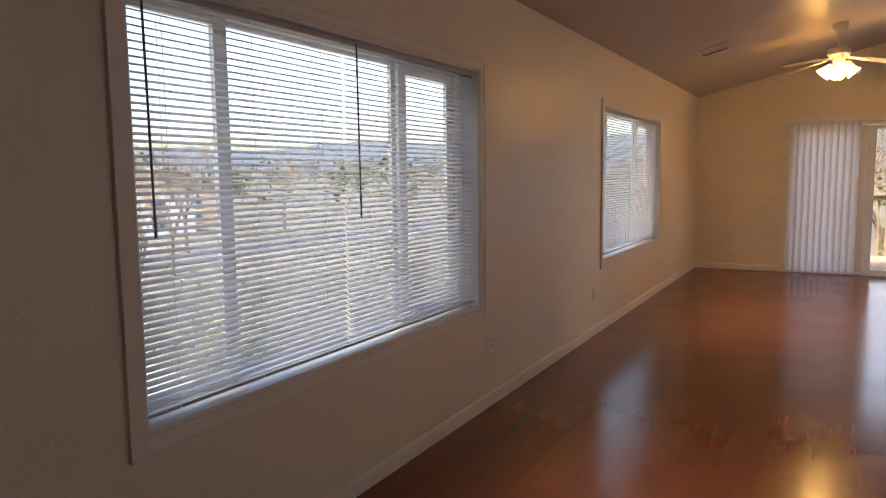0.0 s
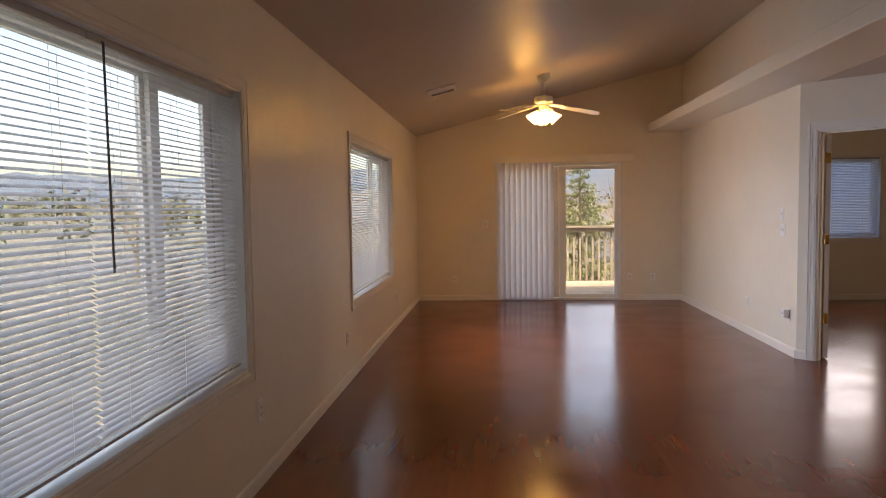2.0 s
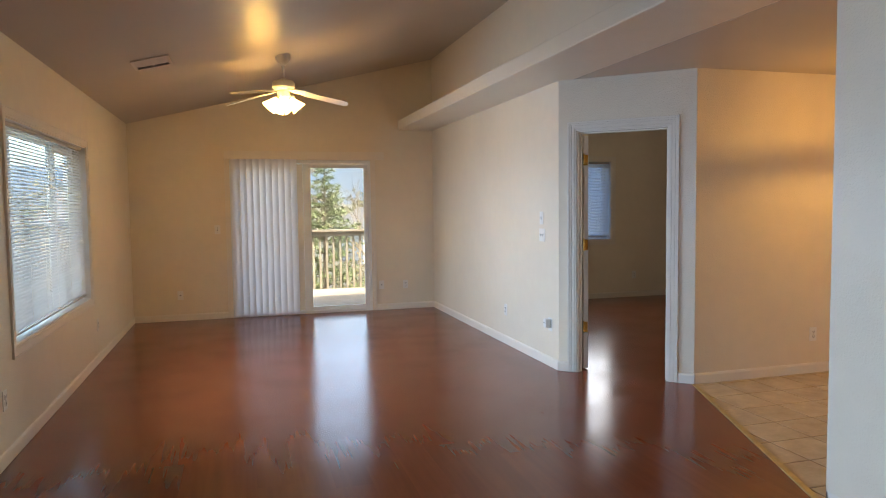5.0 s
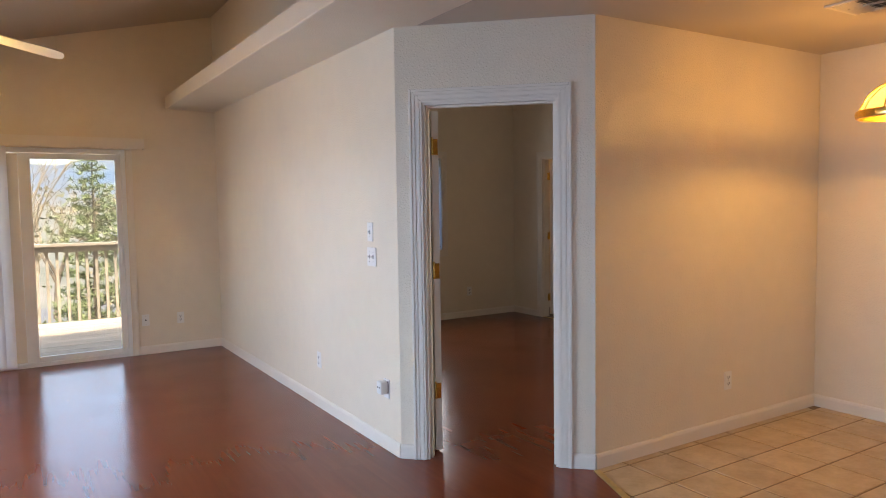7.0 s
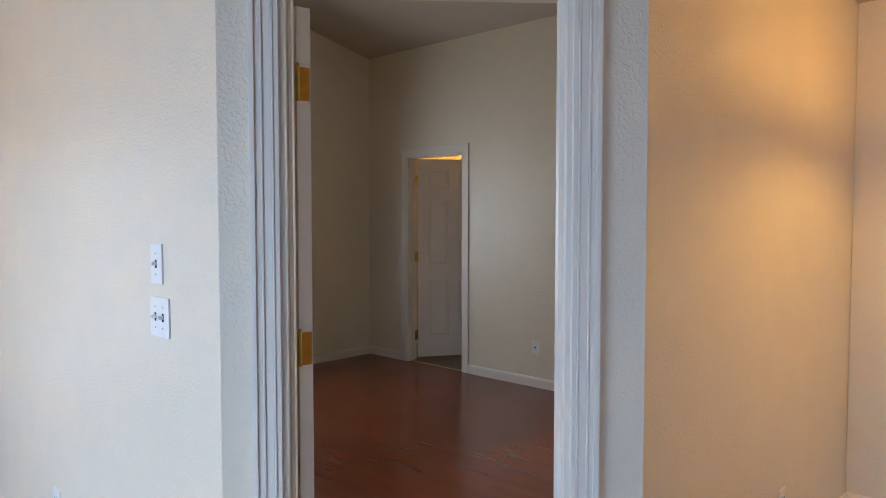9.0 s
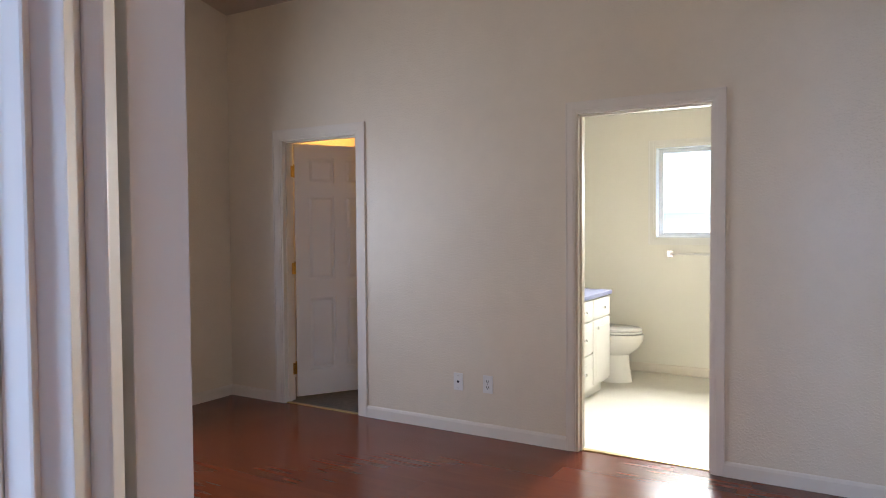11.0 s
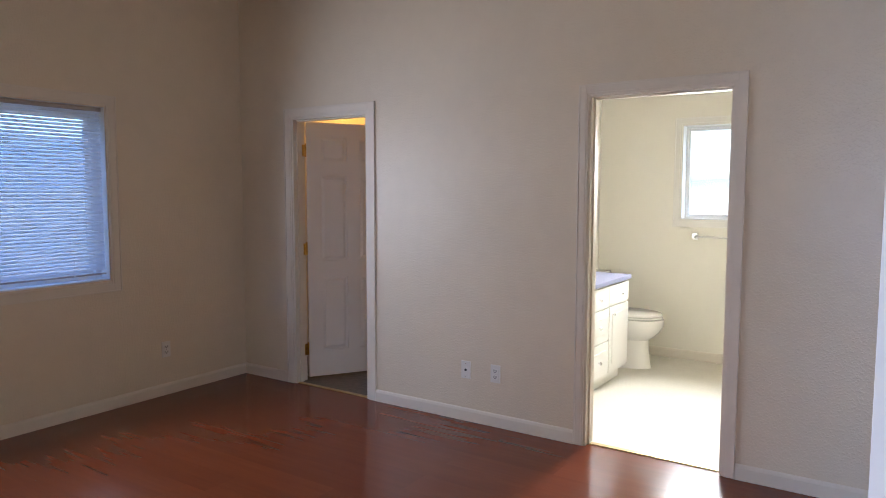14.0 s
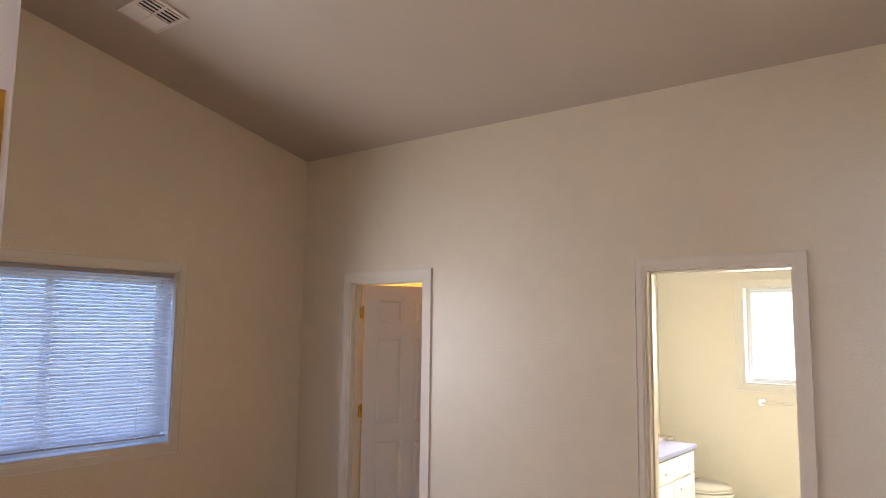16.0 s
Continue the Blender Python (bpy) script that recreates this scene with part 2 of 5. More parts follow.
M_MIRROR = material("mirror", (0.9, 0.9, 0.9), rough=0.02, metal=1.0)
M_REGISTER = material("register_enamel", (0.70, 0.62, 0.52), rough=0.45, var=0.05, scale=8)
M_WOODS = material("far_woods", (0.13, 0.10, 0.06), second=(0.09, 0.11, 0.055), rough=0.95, scale=0.15, fine=0.35, fine_scale=0.8)
M_DECK = material("deck_board", (0.46, 0.38, 0.28), second=(0.34, 0.27, 0.2), rough=0.75, scale=3, stretch=(0.7, 14, 14), fine=0.1, fine_scale=30, per_object=0.12)
M_RAILW = material("rail_wood", (0.33, 0.275, 0.21), rough=0.75, var=0.25, scale=6, per_object=0.1)
M_GROUND = material("winter_ground", (0.17, 0.155, 0.13), second=(0.10, 0.105, 0.08), rough=0.95, scale=0.12, fine=0.3, fine_scale=1.5)
M_ROAD = material("asphalt", (0.13, 0.13, 0.135), rough=0.9, var=0.2, scale=0.8)
M_GRAVEL = material("pale_gravel", (0.42, 0.40, 0.37), rough=0.95, var=0.25, scale=0.5, fine=0.2, fine_scale=6)
# Hill colours carry the blue of distance haze, painted into the base.
M_HILL = material("hazy_far_hill", (0.065, 0.10, 0.15), second=(0.105, 0.115, 0.125), rough=1.0, scale=0.012, fine=0.1, fine_scale=0.06)
M_BARK = material("bark", (0.20, 0.15, 0.105), rough=0.9, var=0.4, scale=6)
M_TWIG = material("pale_twig", (0.33, 0.25, 0.16), rough=0.9, var=0.35, scale=2)
M_NEEDLE = material("pine_needle", (0.15, 0.18, 0.075), second=(0.22, 0.24, 0.11), rough=0.7, scale=1.5, fine=0.3, fine_scale=9)
M_SHRUB = material("russet_shrub", (0.25, 0.165, 0.085), second=(0.15, 0.13, 0.07), rough=0.9, scale=2, fine=0.3, fine_scale=10)
M_SIDING = material("white_siding", (0.60, 0.60, 0.59), rough=0.7, var=0.06, scale=0.8)
M_TANSIDE = material("tan_siding", (0.42, 0.33, 0.22), rough=0.7, var=0.1, scale=0.8)
M_ROOF = material("shingle", (0.16, 0.15, 0.15), rough=0.9, var=0.25, scale=3, fine=0.2, fine_scale=10)
M_HGLASS = material("house_glass", (0.05, 0.07, 0.09), rough=0.08)
M_CARA = material("car_paint_white", (0.75, 0.75, 0.76), rough=0.25, coat=0.6)
M_CARB = material("car_paint_blue", (0.06, 0.12, 0.28), rough=0.25, coat=0.6)
M_TYRE = material("tyre", (0.02, 0.02, 0.02), rough=0.8)

# ---- building blocks ----


def box(bm, x0, x1, y0, y1, z0, z1, m=None, bevel=0.0):
    r = bmesh.ops.create_cube(bm, size=1.0, matrix=Matrix.Translation(((x0 + x1) / 2, (y0 + y1) / 2, (z0 + z1) / 2)) @ Matrix.Diagonal((x1 - x0, y1 - y0, z1 - z0, 1)))
    vs = r["verts"]
    if bevel:
        es = list({e for v in vs for e in v.link_edges})
        out = bmesh.ops.bevel(bm, geom=es, offset=bevel, segments=2, affect="EDGES", profile=0.6)
        vs = list({v for f in out["faces"] for v in f.verts} | {v for v in vs if v.is_valid})
    if m is not None:
        bmesh.ops.transform(bm, matrix=m, verts=vs)
    return vs


def lathe(bm, profile, segments=24, m=None, caps=True):
    """Turns (radius, height) pairs round z."""
    rings, made = [], []
    for r, z in profile:
        ring = [bm.verts.new((r * math.cos(2 * math.pi * i / segments), r * math.sin(2 * math.pi * i / segments), z)) for i in range(segments)]
        rings.append(ring)
        made += ring
    for a, b in zip(rings, rings[1:]):
        for i in range(segments):
            j = (i + 1) % segments
            bm.faces.new((a[i], a[j], b[j], b[i]))
    for ring, flip in ((rings[0], True), (rings[-1], False)):
        if caps and (ring[0].co.xy.length) > 1e-4:
            bm.faces.new(ring[::-1] if flip else ring)
    if m is not None:
        bmesh.ops.transform(bm, matrix=m, verts=made)
    return made


def tube(bm, a, b, ra, rb=None, sides=8):
    a, b = Vector(a), Vector(b)
    rb = ra if rb is None else rb
    d = b - a
    turn = d.to_track_quat("Z", "Y").to_matrix().to_4x4()
    m = Matrix.Translation(a) @ turn
    return lathe(bm, [(ra, 0), (rb, d.length)], sides, m)


def part(name, bm, mat, parent=None, label="", smooth=False, kind="", category="", group=""):
    me = bpy.data.meshes.new(name)
    bmesh.ops.recalc_face_normals(bm, faces=bm.faces)
    bm.to_mesh(me)
    bm.free()
    me.materials.append(mat)
    if smooth:
        me.polygons.foreach_set("use_smooth", [True] * len(me.polygons))
        me.set_sharp_from_angle(angle=radians(38))
    ob = new(name, me)
    ob.parent = parent
    return tagged(ob, label, category, group, kind)


def piece(name, me, parent, m):
    ob = new(name, me)
    ob.parent = parent
    ob.matrix_basis = m
    return ob


def thing(name, label, category, m=None, group="", kind=""):
    ob = new(name)
    ob.empty_display_size = 0.1
    if m is not None:
        ob.matrix_basis = m
    return tagged(ob, label, category, group, kind)


def wall(name, axis, plane, thick, a0, a1, z0, z1, holes=(), mat=None, label="cream painted textured drywall wall", m=None):
    """A wall with thickness along one axis; holes are (a0, a1, z0, z1) and go right through."""
    bm = bmesh.new()
    cuts = sorted({a0, a1, *[h[0] for h in holes], *[h[1] for h in holes]})
    for s, e in zip(cuts, cuts[1:]):
        zs = [z0]
        for h in sorted(holes, key=lambda q: q[2]):
            if h[0] < (s + e) / 2 < h[1]:
                zs += [h[2], h[3]]
        zs.append(z1)
        for lo, hi in zip(zs[::2], zs[1::2]):
            if hi - lo > 1e-4:
                p0, p1 = sorted((plane, plane + thick))
                if axis == "x":
                    box(bm, p0, p1, s, e, lo, hi)
                else:
                    box(bm, s, e, p0, p1, lo, hi)
    bmesh.ops.remove_doubles(bm, verts=bm.verts, dist=1e-5)
    if m is not None:
        bmesh.ops.transform(bm, matrix=m, verts=bm.verts)
    return part(name, bm, mat or M_WALL, None, label, kind="structure")


def prism(bm, points, y0, y1):
    """A polygon of (x, z) pairs drawn out along y."""
    a, b = [bm.verts.new((x, y0, z)) for x, z in points], [bm.verts.new((x, y1, z)) for x, z in points]
    n = len(points)
    for i in range(n):
        j = (i + 1) % n
        bm.faces.new((a[i], a[j], b[j], b[i]))
    bm.faces.new(a[::-1])
    bm.faces.new(b)


# ---- plan ----
WX, NY, EX = -1.695, 10.75, 2.21        # living room: window wall, deck wall, switch wall
SY, DY, DX = -2.6, 6.02, 5.14          # back wall, dining wall, dining end wall
BW, BS, BN, BE = 2.335, 6.135, 10.70, 6.10   # bedroom inner faces
FLAT = 2.46                            # flat ceiling over dining and under the plant shelf
VS = 0.245                             # living vault slope


def vault(x):
    return 2.475 + VS * (x - WX)


def bed_vault(x):
    return 3.07 + 0.222 * (BE - x)


W1 = (1.335, 3.583, 0.628, 1.980)
W2 = (6.036, 8.262, 0.628, 1.980)
WB = (3.40, 4.962, 0.885, 2.045)
SLIDE = (-0.50, 1.335, 0.0, 2.045)
CLO = (9.402, 10.122, -0.05, 2.03)
BATH = (6.990, 7.752, -0.05, 2.03)
WBA = (7.30, 7.90, 1.245, 2.065)

wall("wall_west", "x", WX, -0.17, SY, NY, -0.05, 2.475, (W1, W2))
wall("wall_south", "y", SY, -0.15, WX - 0.17, EX + 0.11, -0.05, 3.9)
bm = bmesh.new()
OUT = NY + 0.17
for x0, x1, z0, z1 in ((WX - 0.17, SLIDE[0], -0.05, 2.45), (SLIDE[1], BW - 0.002, -0.05, 2.45), (SLIDE[0], SLIDE[1], SLIDE[3], 2.45)):
    box(bm, x0, x1, NY, OUT, z0, z1)
prism(bm, [(WX - 0.17, 2.45), (BW - 0.002, 2.45), (BW - 0.002, vault(BW)), (WX - 0.17, vault(WX - 0.17))], NY, OUT)
part("wall_north", bm, M_WALL, None, "cream painted gable wall with the deck door", kind="structure")
wall("wall_east", "x", EX, BW - EX, 6.775, NY - 0.002, -0.05, FLAT)
wall("wall_upper", "x", EX, 0.10, SY, NY - 0.002, FLAT + 0.13, 3.45, label="cream wall above the plant shelf")
wall("wall_dining", "y", DY, BS - DY, 3.012, DX + 0.12, -0.05, FLAT)
wall("wall_dining_end", "x", DX, 0.12, 1.5, DY - 0.002, -0.05, FLAT)
wall("wall_kitchen", "y", 1.5, -0.12, 2.312, DX + 0.12, -0.05, FLAT)
wall("wall_partition", "x", 2.195, 0.115, SY, 3.925, -0.05, FLAT, label="pale partition wall end beside the tiled floor")

# the angled wall with the bedroom door: local x along it, local y into the bedroom
OB = Matrix.Translation((EX, 6.775, 0)) @ Matrix.Rotation(math.atan2(DY - 6.775, 3.012 - EX), 4, "Z")
OLEN = math.hypot(3.012 - EX, DY - 6.775)
ODOOR = (0.165, 0.893)
wall("wall_angled", "y", 0.0, 0.115, 0.0, OLEN, -0.05, FLAT, ((ODOOR[0], ODOOR[1], -0.05, 2.03),), m=OB)

wall("wall_bed_north", "y", BN, 0.17, BW, 8.9, -0.05, 4.1, (WB,))
wall("wall_bed_east", "x", BE, 0.115, BS, BN - 0.002, -0.05, 3.12, (CLO, BATH))
wall("wall_bed_south", "y", BS, -0.113, DX + 0.12, BE + 0.115, -0.05, 3.9)
bm = bmesh.new()
box(bm, EX + 0.103, BW, 6.775, BN - 0.002, FLAT + 0.002, 4.0)
box(bm, 3.012, DX + 0.119, DY + 0.002, BS, FLAT + 0.002, 4.0)
box(bm, 0, OLEN, 0, 0.115, FLAT + 0.002, 4.0, m=OB)
part("wall_bed_upper", bm, M_WALL, None, "cream bedroom wall above door height", kind="structure")
wall("wall_bath_east", "x", 8.60, 0.15, 6.18, 8.72, -0.05, 2.46, (WBA,), mat=M_BATHWALL, label="cream bathroom wall with a small window")
wall("wall_bath_north", "y", 8.65, 0.10, BE + 0.117, 8.60, -0.05, 2.46, mat=M_BATHWALL, label="cream bathroom wall")
wall("wall_bath_south", "y", 6.18, -0.1, BE + 0.117, 8.75, -0.05, 2.46, mat=M_BATHWALL, label="cream bathroom wall")
bm = bmesh.new()
box(bm, BE + 0.1155, BE + 0.119, 6.18, 7.0, 0, 2.46)
box(bm, BE + 0.1155, BE + 0.119, 7.76, 8.65, 0, 2.46)
part("wall_bath_west", bm, M_BATHWALL, None, "cream bathroom wall beside the door", kind="structure")
wall("wall_closet_east", "x", 7.75, 0.1, 8.75, BN - 0.002, -0.05, 2.46, label="cream closet wall")

# ceilings
bm = bmesh.new()
prism(bm, [(WX - 0.17, vault(WX - 0.17)), (EX + 0.1, vault(EX + 0.1)), (EX + 0.1, vault(EX + 0.1) + 0.12), (WX - 0.17, vault(WX - 0.17) + 0.12)], SY - 0.15, OUT)
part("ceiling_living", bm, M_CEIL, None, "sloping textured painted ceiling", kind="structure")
bm = bmesh.new()
box(bm, 1.725, EX + 0.1, SY, NY - 0.002, FLAT, FLAT + 0.128, bevel=0.012)
part("plant_shelf", bm, M_WALL, None, "cream drywall plant shelf ledge", kind="structure")
bm = bmesh.new()
ends = [OB @ Vector((OLEN + 0.01, 0.06, 0)), OB @ Vector((-0.02, 0.06, 0))]
outline = [(EX + 0.1, 1.4), (DX + 0.12, 1.4), (DX + 0.12, DY + 0.06), (ends[0].x, DY + 0.06), (ends[0].x, ends[0].y), (ends[1].x + 0.12, ends[1].y - 0.11), (EX + 0.1, ends[1].y - 0.09)]
lower, upper = [bm.verts.new((x, y, FLAT)) for x, y in outline], [bm.verts.new((x, y, FLAT + 0.1)) for x, y in outline]
for k in range(len(outline)):
    n = (k + 1) % len(outline)
    bm.faces.new((lower[k], lower[n], upper[n], upper[k]))
bm.faces.new(lower[::-1])
bm.faces.new(upper)
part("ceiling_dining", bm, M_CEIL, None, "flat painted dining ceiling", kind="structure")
bm = bmesh.new()
prism(bm, [(BW - 0.1, bed_vault(BW - 0.1)), (BE + 0.115, bed_vault(BE + 0.115)), (BE + 0.115, bed_vault(BE + 0.115) + 0.12), (BW - 0.1, bed_vault(BW - 0.1) + 0.12)], BS - 0.11, BN + 0.17)
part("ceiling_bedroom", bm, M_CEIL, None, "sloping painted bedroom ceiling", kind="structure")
bm = bmesh.new()
box(bm, BE + 0.117, 8.75, 6.08, BN + 0.17, 2.462, 2.56)
part("ceiling_bath", bm, M_CEIL, None, "flat painted ceiling", kind="structure")

# floors
bm = bmesh.new()
box(bm, WX - 0.17, 8.75, SY - 0.15, OUT, -0.25, -0.012)
part("floor", bm, M_UNDER, None, "dark subfloor slab", kind="structure")
bm = bmesh.new()
box(bm, BE + 0.05, 8.6, 6.18, 8.65, -0.0125, -0.001)
part("floor_bath", bm, M_BATHFLOOR, None, "cream sheet vinyl bathroom floor", kind="structure")
bm = bmesh.new()
box(bm, BE + 0.046, 7.75, 8.75, BN, -0.012, 0.004)
part("floor_closet", bm, M_CARPET, None, "grey cut pile closet carpet", kind="structure")


def strip(name, p, q, width, height, mat, label):
    bm = bmesh.new()
    p, q = Vector(p), Vector(q)
    d = q - p
    m = Matrix.Translation(p) @ Matrix.Rotation(math.atan2(d.y, d.x), 4, "Z")
    box(bm, 0, d.length, -width / 2, width / 2, -0.008, height, m=m, bevel=height * 0.4)
    return part(name, bm, mat, None, label, kind="structure")


strip("trim_tile_edge", (2.20, 3.935, 0), (3.00, 6.0, 0), 0.035, 0.007, M_STRIP, "gold coloured threshold strip between wood and tile")
strip("trim_bath_threshold", (BE + 0.06, BATH[0], 0), (BE + 0.06, BATH[1], 0), 0.035, 0.006, M_STRIP, "gold coloured bathroom threshold strip")
strip("trim_closet_threshold", (BE + 0.03, CLO[0], 0), (BE + 0.03, CLO[1], 0), 0.03, 0.006, M_STRIP, "gold coloured closet threshold strip")


def baseboard(p, q, name="baseboard"):
    """Runs from p to q with the room on the left hand."""
    bm = bmesh.new()
    p, q = Vector((*p, 0)), Vector((*q, 0))
    d = q - p
    m = Matrix.Translation(p) @ Matrix.Rotation(math.atan2(d.y, d.x), 4, "Z")
    pts = [(0.0, 0.001), (0.013, 0.001), (0.013, 0.066), (0.009, 0.078), (0.004, 0.084), (0.0, 0.084)]
    a, b = [bm.verts.new(m @ Vector((0, y, z))) for y, z in pts], [bm.verts.new(m @ Vector((d.length, y, z))) for y, z in pts]
    for i in range(len(pts)):
        j = (i + 1) % len(pts)
        bm.faces.new((a[i], a[j], b[j], b[i]))
    bm.faces.new(a)
    bm.faces.new(b[::-1])
    return part(name, bm, M_TRIM, None, "white painted wooden baseboard", kind="structure")


def ob_point(s, d=0.0):
    v = OB @ Vector((s, d, 0))
    return (v.x, v.y)


for p, q in (((WX, NY), (WX, SY)), ((SLIDE[0] - 0.062, NY), (WX, NY)), ((EX, NY), (SLIDE[1] + 0.062, NY)), ((EX, 6.775), (EX, NY)),
             (ob_point(0.08), (EX, 6.775)), ((3.012, DY), ob_point(0.975)), ((DX, DY), (3.012, DY)), ((DX, 1.5), (DX, DY)),
             ((2.195, 3.925), (2.195, SY)), ((2.31, 3.925), (2.195, 3.925)), ((2.31, 1.5), (2.31, 3.925)),
             ((BE, BN), (BW, BN)), ((BE, CLO[1] + 0.078), (BE, BN)), ((BE, BATH[1] + 0.069), (BE, CLO[0] - 0.072)), ((BE, BS), (BE, BATH[0] - 0.069)),
             ((BW, BN), (BW, 6.85)), ((3.1, BS), (BE, BS)), ((8.60, 6.18), (8.60, 8.65)), ((8.60, 8.65), (7.80, 8.65)), ((7.75, 8.75), (7.75, BN)), ((7.75, BN), (6.25, BN))):
    baseboard(p, q)


def casing(name, axis, plane, out, a0, a1, z0, z1, width=0.07, sill=True, m=None, fluted=False, label="white painted moulded casing", mat=None):
    """Moulded trim round an opening on one face of a wall: out is the side that it stands proud on."""
    t = thing(name, label, "casing", kind="structure")
    reveal = 0.006
    strips = [(0.0, 0.22, 0.009), (0.22, 0.86, 0.0115), (0.86, 1.0, 0.015)] if not fluted else \
        [(0.0, 0.18, 0.0115), (0.18, 0.25, 0.0145), (0.25, 0.54, 0.0130), (0.54, 0.62, 0.0165), (0.62, 0.80, 0.0150), (0.80, 1.0, 0.0195)]

    def bar(kind):
        bm = bmesh.new()
        for f0, f1, depth in strips:
            w0, w1 = reveal + f0 * width, reveal + f1 * width
            if kind == "left":
                r = (a0 - w1, a0 - w0, (z0 - w1 if sill else 0.001), z1 + w1)
            elif kind == "right":
                r = (a1 + w0, a1 + w1, (z0 - w1 if sill else 0.001), z1 + w1)
            elif kind == "top":
                r = (a0 - w0, a1 + w0, z1 + w0, z1 + w1)
            else:
                r = (a0 - w0, a1 + w0, z0 - w1, z0 - w0)
            d0, d1 = sorted((plane, plane + out * depth))
            if axis == "x":
                box(bm, d0, d1, r[0], r[1], r[2], r[3], bevel=0.0018)
            else:
                box(bm, r[0], r[1], d0, d1, r[2], r[3], bevel=0.0018)
        if m is not None:
            bmesh.ops.transform(bm, matrix=m, verts=bm.verts)
        part("casing_" + kind, bm, mat or M_TRIM, t)

    for kind in ("left", "right", "top") + (("bottom",) if sill else ()):
        bar(kind)
    return t


def jamb(parent, axis, p0, p1, a0, a1, z0, z1, t=0.018, mat=None, full=False, m=None):
    """Lining boards inside an opening."""
    lo, hi = sorted((p0, p1))
    for n, r in (("jamb", (a0, a0 + t, z0, z1)), ("jamb", (a1 - t, a1, z0, z1)), ("head_jamb", (a0 + t, a1 - t, z1 - t, z1))) + ((("sill", (a0 + t, a1 - t, z0, z0 + t)),) if full else ()):
        bm = bmesh.new()
        if axis == "x":
            box(bm, lo, hi, *r, bevel=0.001)
        else:
            box(bm, r[0], r[1], lo, hi, r[2], r[3], bevel=0.001)
        if m is not None:
            bmesh.ops.transform(bm, matrix=m, verts=bm.verts)
        part(n, bm, mat or M_TRIM, parent)

# ---- windows ----


def window(name, axis, inner, sign, op, sashes, label, glass=None, f=0.04, wide=0.0):
    """A vinyl slider in the opening op (a0, a1, z0, z1). sashes: (a0, a1, offset) frames side by side."""
    a0, a1, z0, z1 = op
    t = thing(name, label, "window", kind="structure")

    def bar(nm, b0, b1, c0, c1, d0, d1, mat=M_VINYL, parent=t, bevel=0.003):
        bm = bmesh.new()
        lo, hi = sorted((inner + sign * d0, inner + sign * d1))
        if axis == "x":
            box(bm, lo, hi, b0, b1, c0, c1, bevel=bevel)
        else:
            box(bm, b0, b1, lo, hi, c0, c1, bevel=bevel)
        return part(nm, bm, mat, parent)

    for r in ((a0, a0 + f, z0, z1), (a1 - f - wide, a1, z0, z1), (a0 + f, a1 - f - wide, z1 - f, z1), (a0 + f, a1 - f - wide, z0, z0 + f)):
        bar("window_frame", *r, 0.105, 0.165)
    for nm, r in (("reveal", (a0 + 0.0005, a0 + 0.004, z0, z1)), ("reveal", (a1 - 0.004, a1 - 0.0005, z0, z1)), ("reveal", (a0 + 0.004, a1 - 0.004, z1 - 0.004, z1 - 0.0005)), ("window_sill", (a0 + 0.004, a1 - 0.004, z0 + 0.0005, z0 + 0.010))):
        bar(nm, *r, 0.0, 0.105, bevel=0.0)
    for b0, b1, off, s, h in sashes:
        for r in ((b0, b0 + s, z0 + f, z1 - f), (b1 - s, b1, z0 + f, z1 - f), (b0 + s, b1 - s, z1 - f - h, z1 - f), (b0 + s, b1 - s, z0 + f, z0 + f + h)):
            bar("sash", *r, 0.112 + off, 0.135 + off)
        p = bar("pane", b0 + s, b1 - s, z0 + f + h, z1 - f - h, 0.122 + off, 0.126 + off, glass or M_PANE, bevel=0.0)
        p.visible_shadow = False
    return t


def xox(op):
    a0, a1 = op[0] + 0.04, op[1] - 0.04           # frame inside; a fixed middle light between two sashes
    return ((a0 - 0.01, a0 + 0.45, 0.0, 0.062, 0.028), (a0 + 0.41, a1 - 0.593, 0.025, 0.048, 0.016), (a1 - 0.613, a1 - 0.053, 0.0, 0.072, 0.052))


window("window_1", "x", WX, -1, W1, xox(W1), "wide white vinyl window behind half-open blinds", f=0.028, wide=0.064)
window("window_2", "x", WX, -1, W2, xox(W2), "wide white vinyl window behind half-open blinds", f=0.028, wide=0.064)
window("window_3", "y", BN, 1, WB, ((WB[0] + 0.04, 4.20, 0.0, 0.042, 0.042), (4.16, WB[1] - 0.04, 0.025, 0.03, 0.03)), "white vinyl bedroom window behind tilted blinds", M_SKYPANE)
window("window_4", "x", 8.60, 1, WBA, ((WBA[0] + 0.016, WBA[1] - 0.016, 0.0, 0.024, 0.024),), "small overexposed white bathroom window", f=0.02)
casing("trim_window_1", "x", WX, 1, *W1, width=0.063)
casing("trim_window_2", "x", WX, 1, *W2, width=0.063)
casing("trim_window_3", "y", BN, -1, *WB, width=0.070)
casing("trim_window_4", "x", 8.60, -1, *WBA, width=0.06, mat=M_CABINET)


def slat_mesh(length, width=0.0245):
    """A thin bowed slat along local y, centred at its middle."""
    me = bpy.data.meshes.new("slat")
    n, vs, fs = 4, [], []
    for y in (-length / 2, length / 2):
        for i in range(n + 1):
            u = i / n * 2 - 1
            vs.append((u * width / 2, y, 0.0016 * (1 - u * u)))
    for i in range(n):
        fs.append((i, i + 1, n + 2 + i, n + 1 + i))
    me.from_pydata(vs, [], fs)
    me.materials.append(M_SLAT)
    me.polygons.foreach_set("use_smooth", [True] * len(me.polygons))
    me.update()
    return me


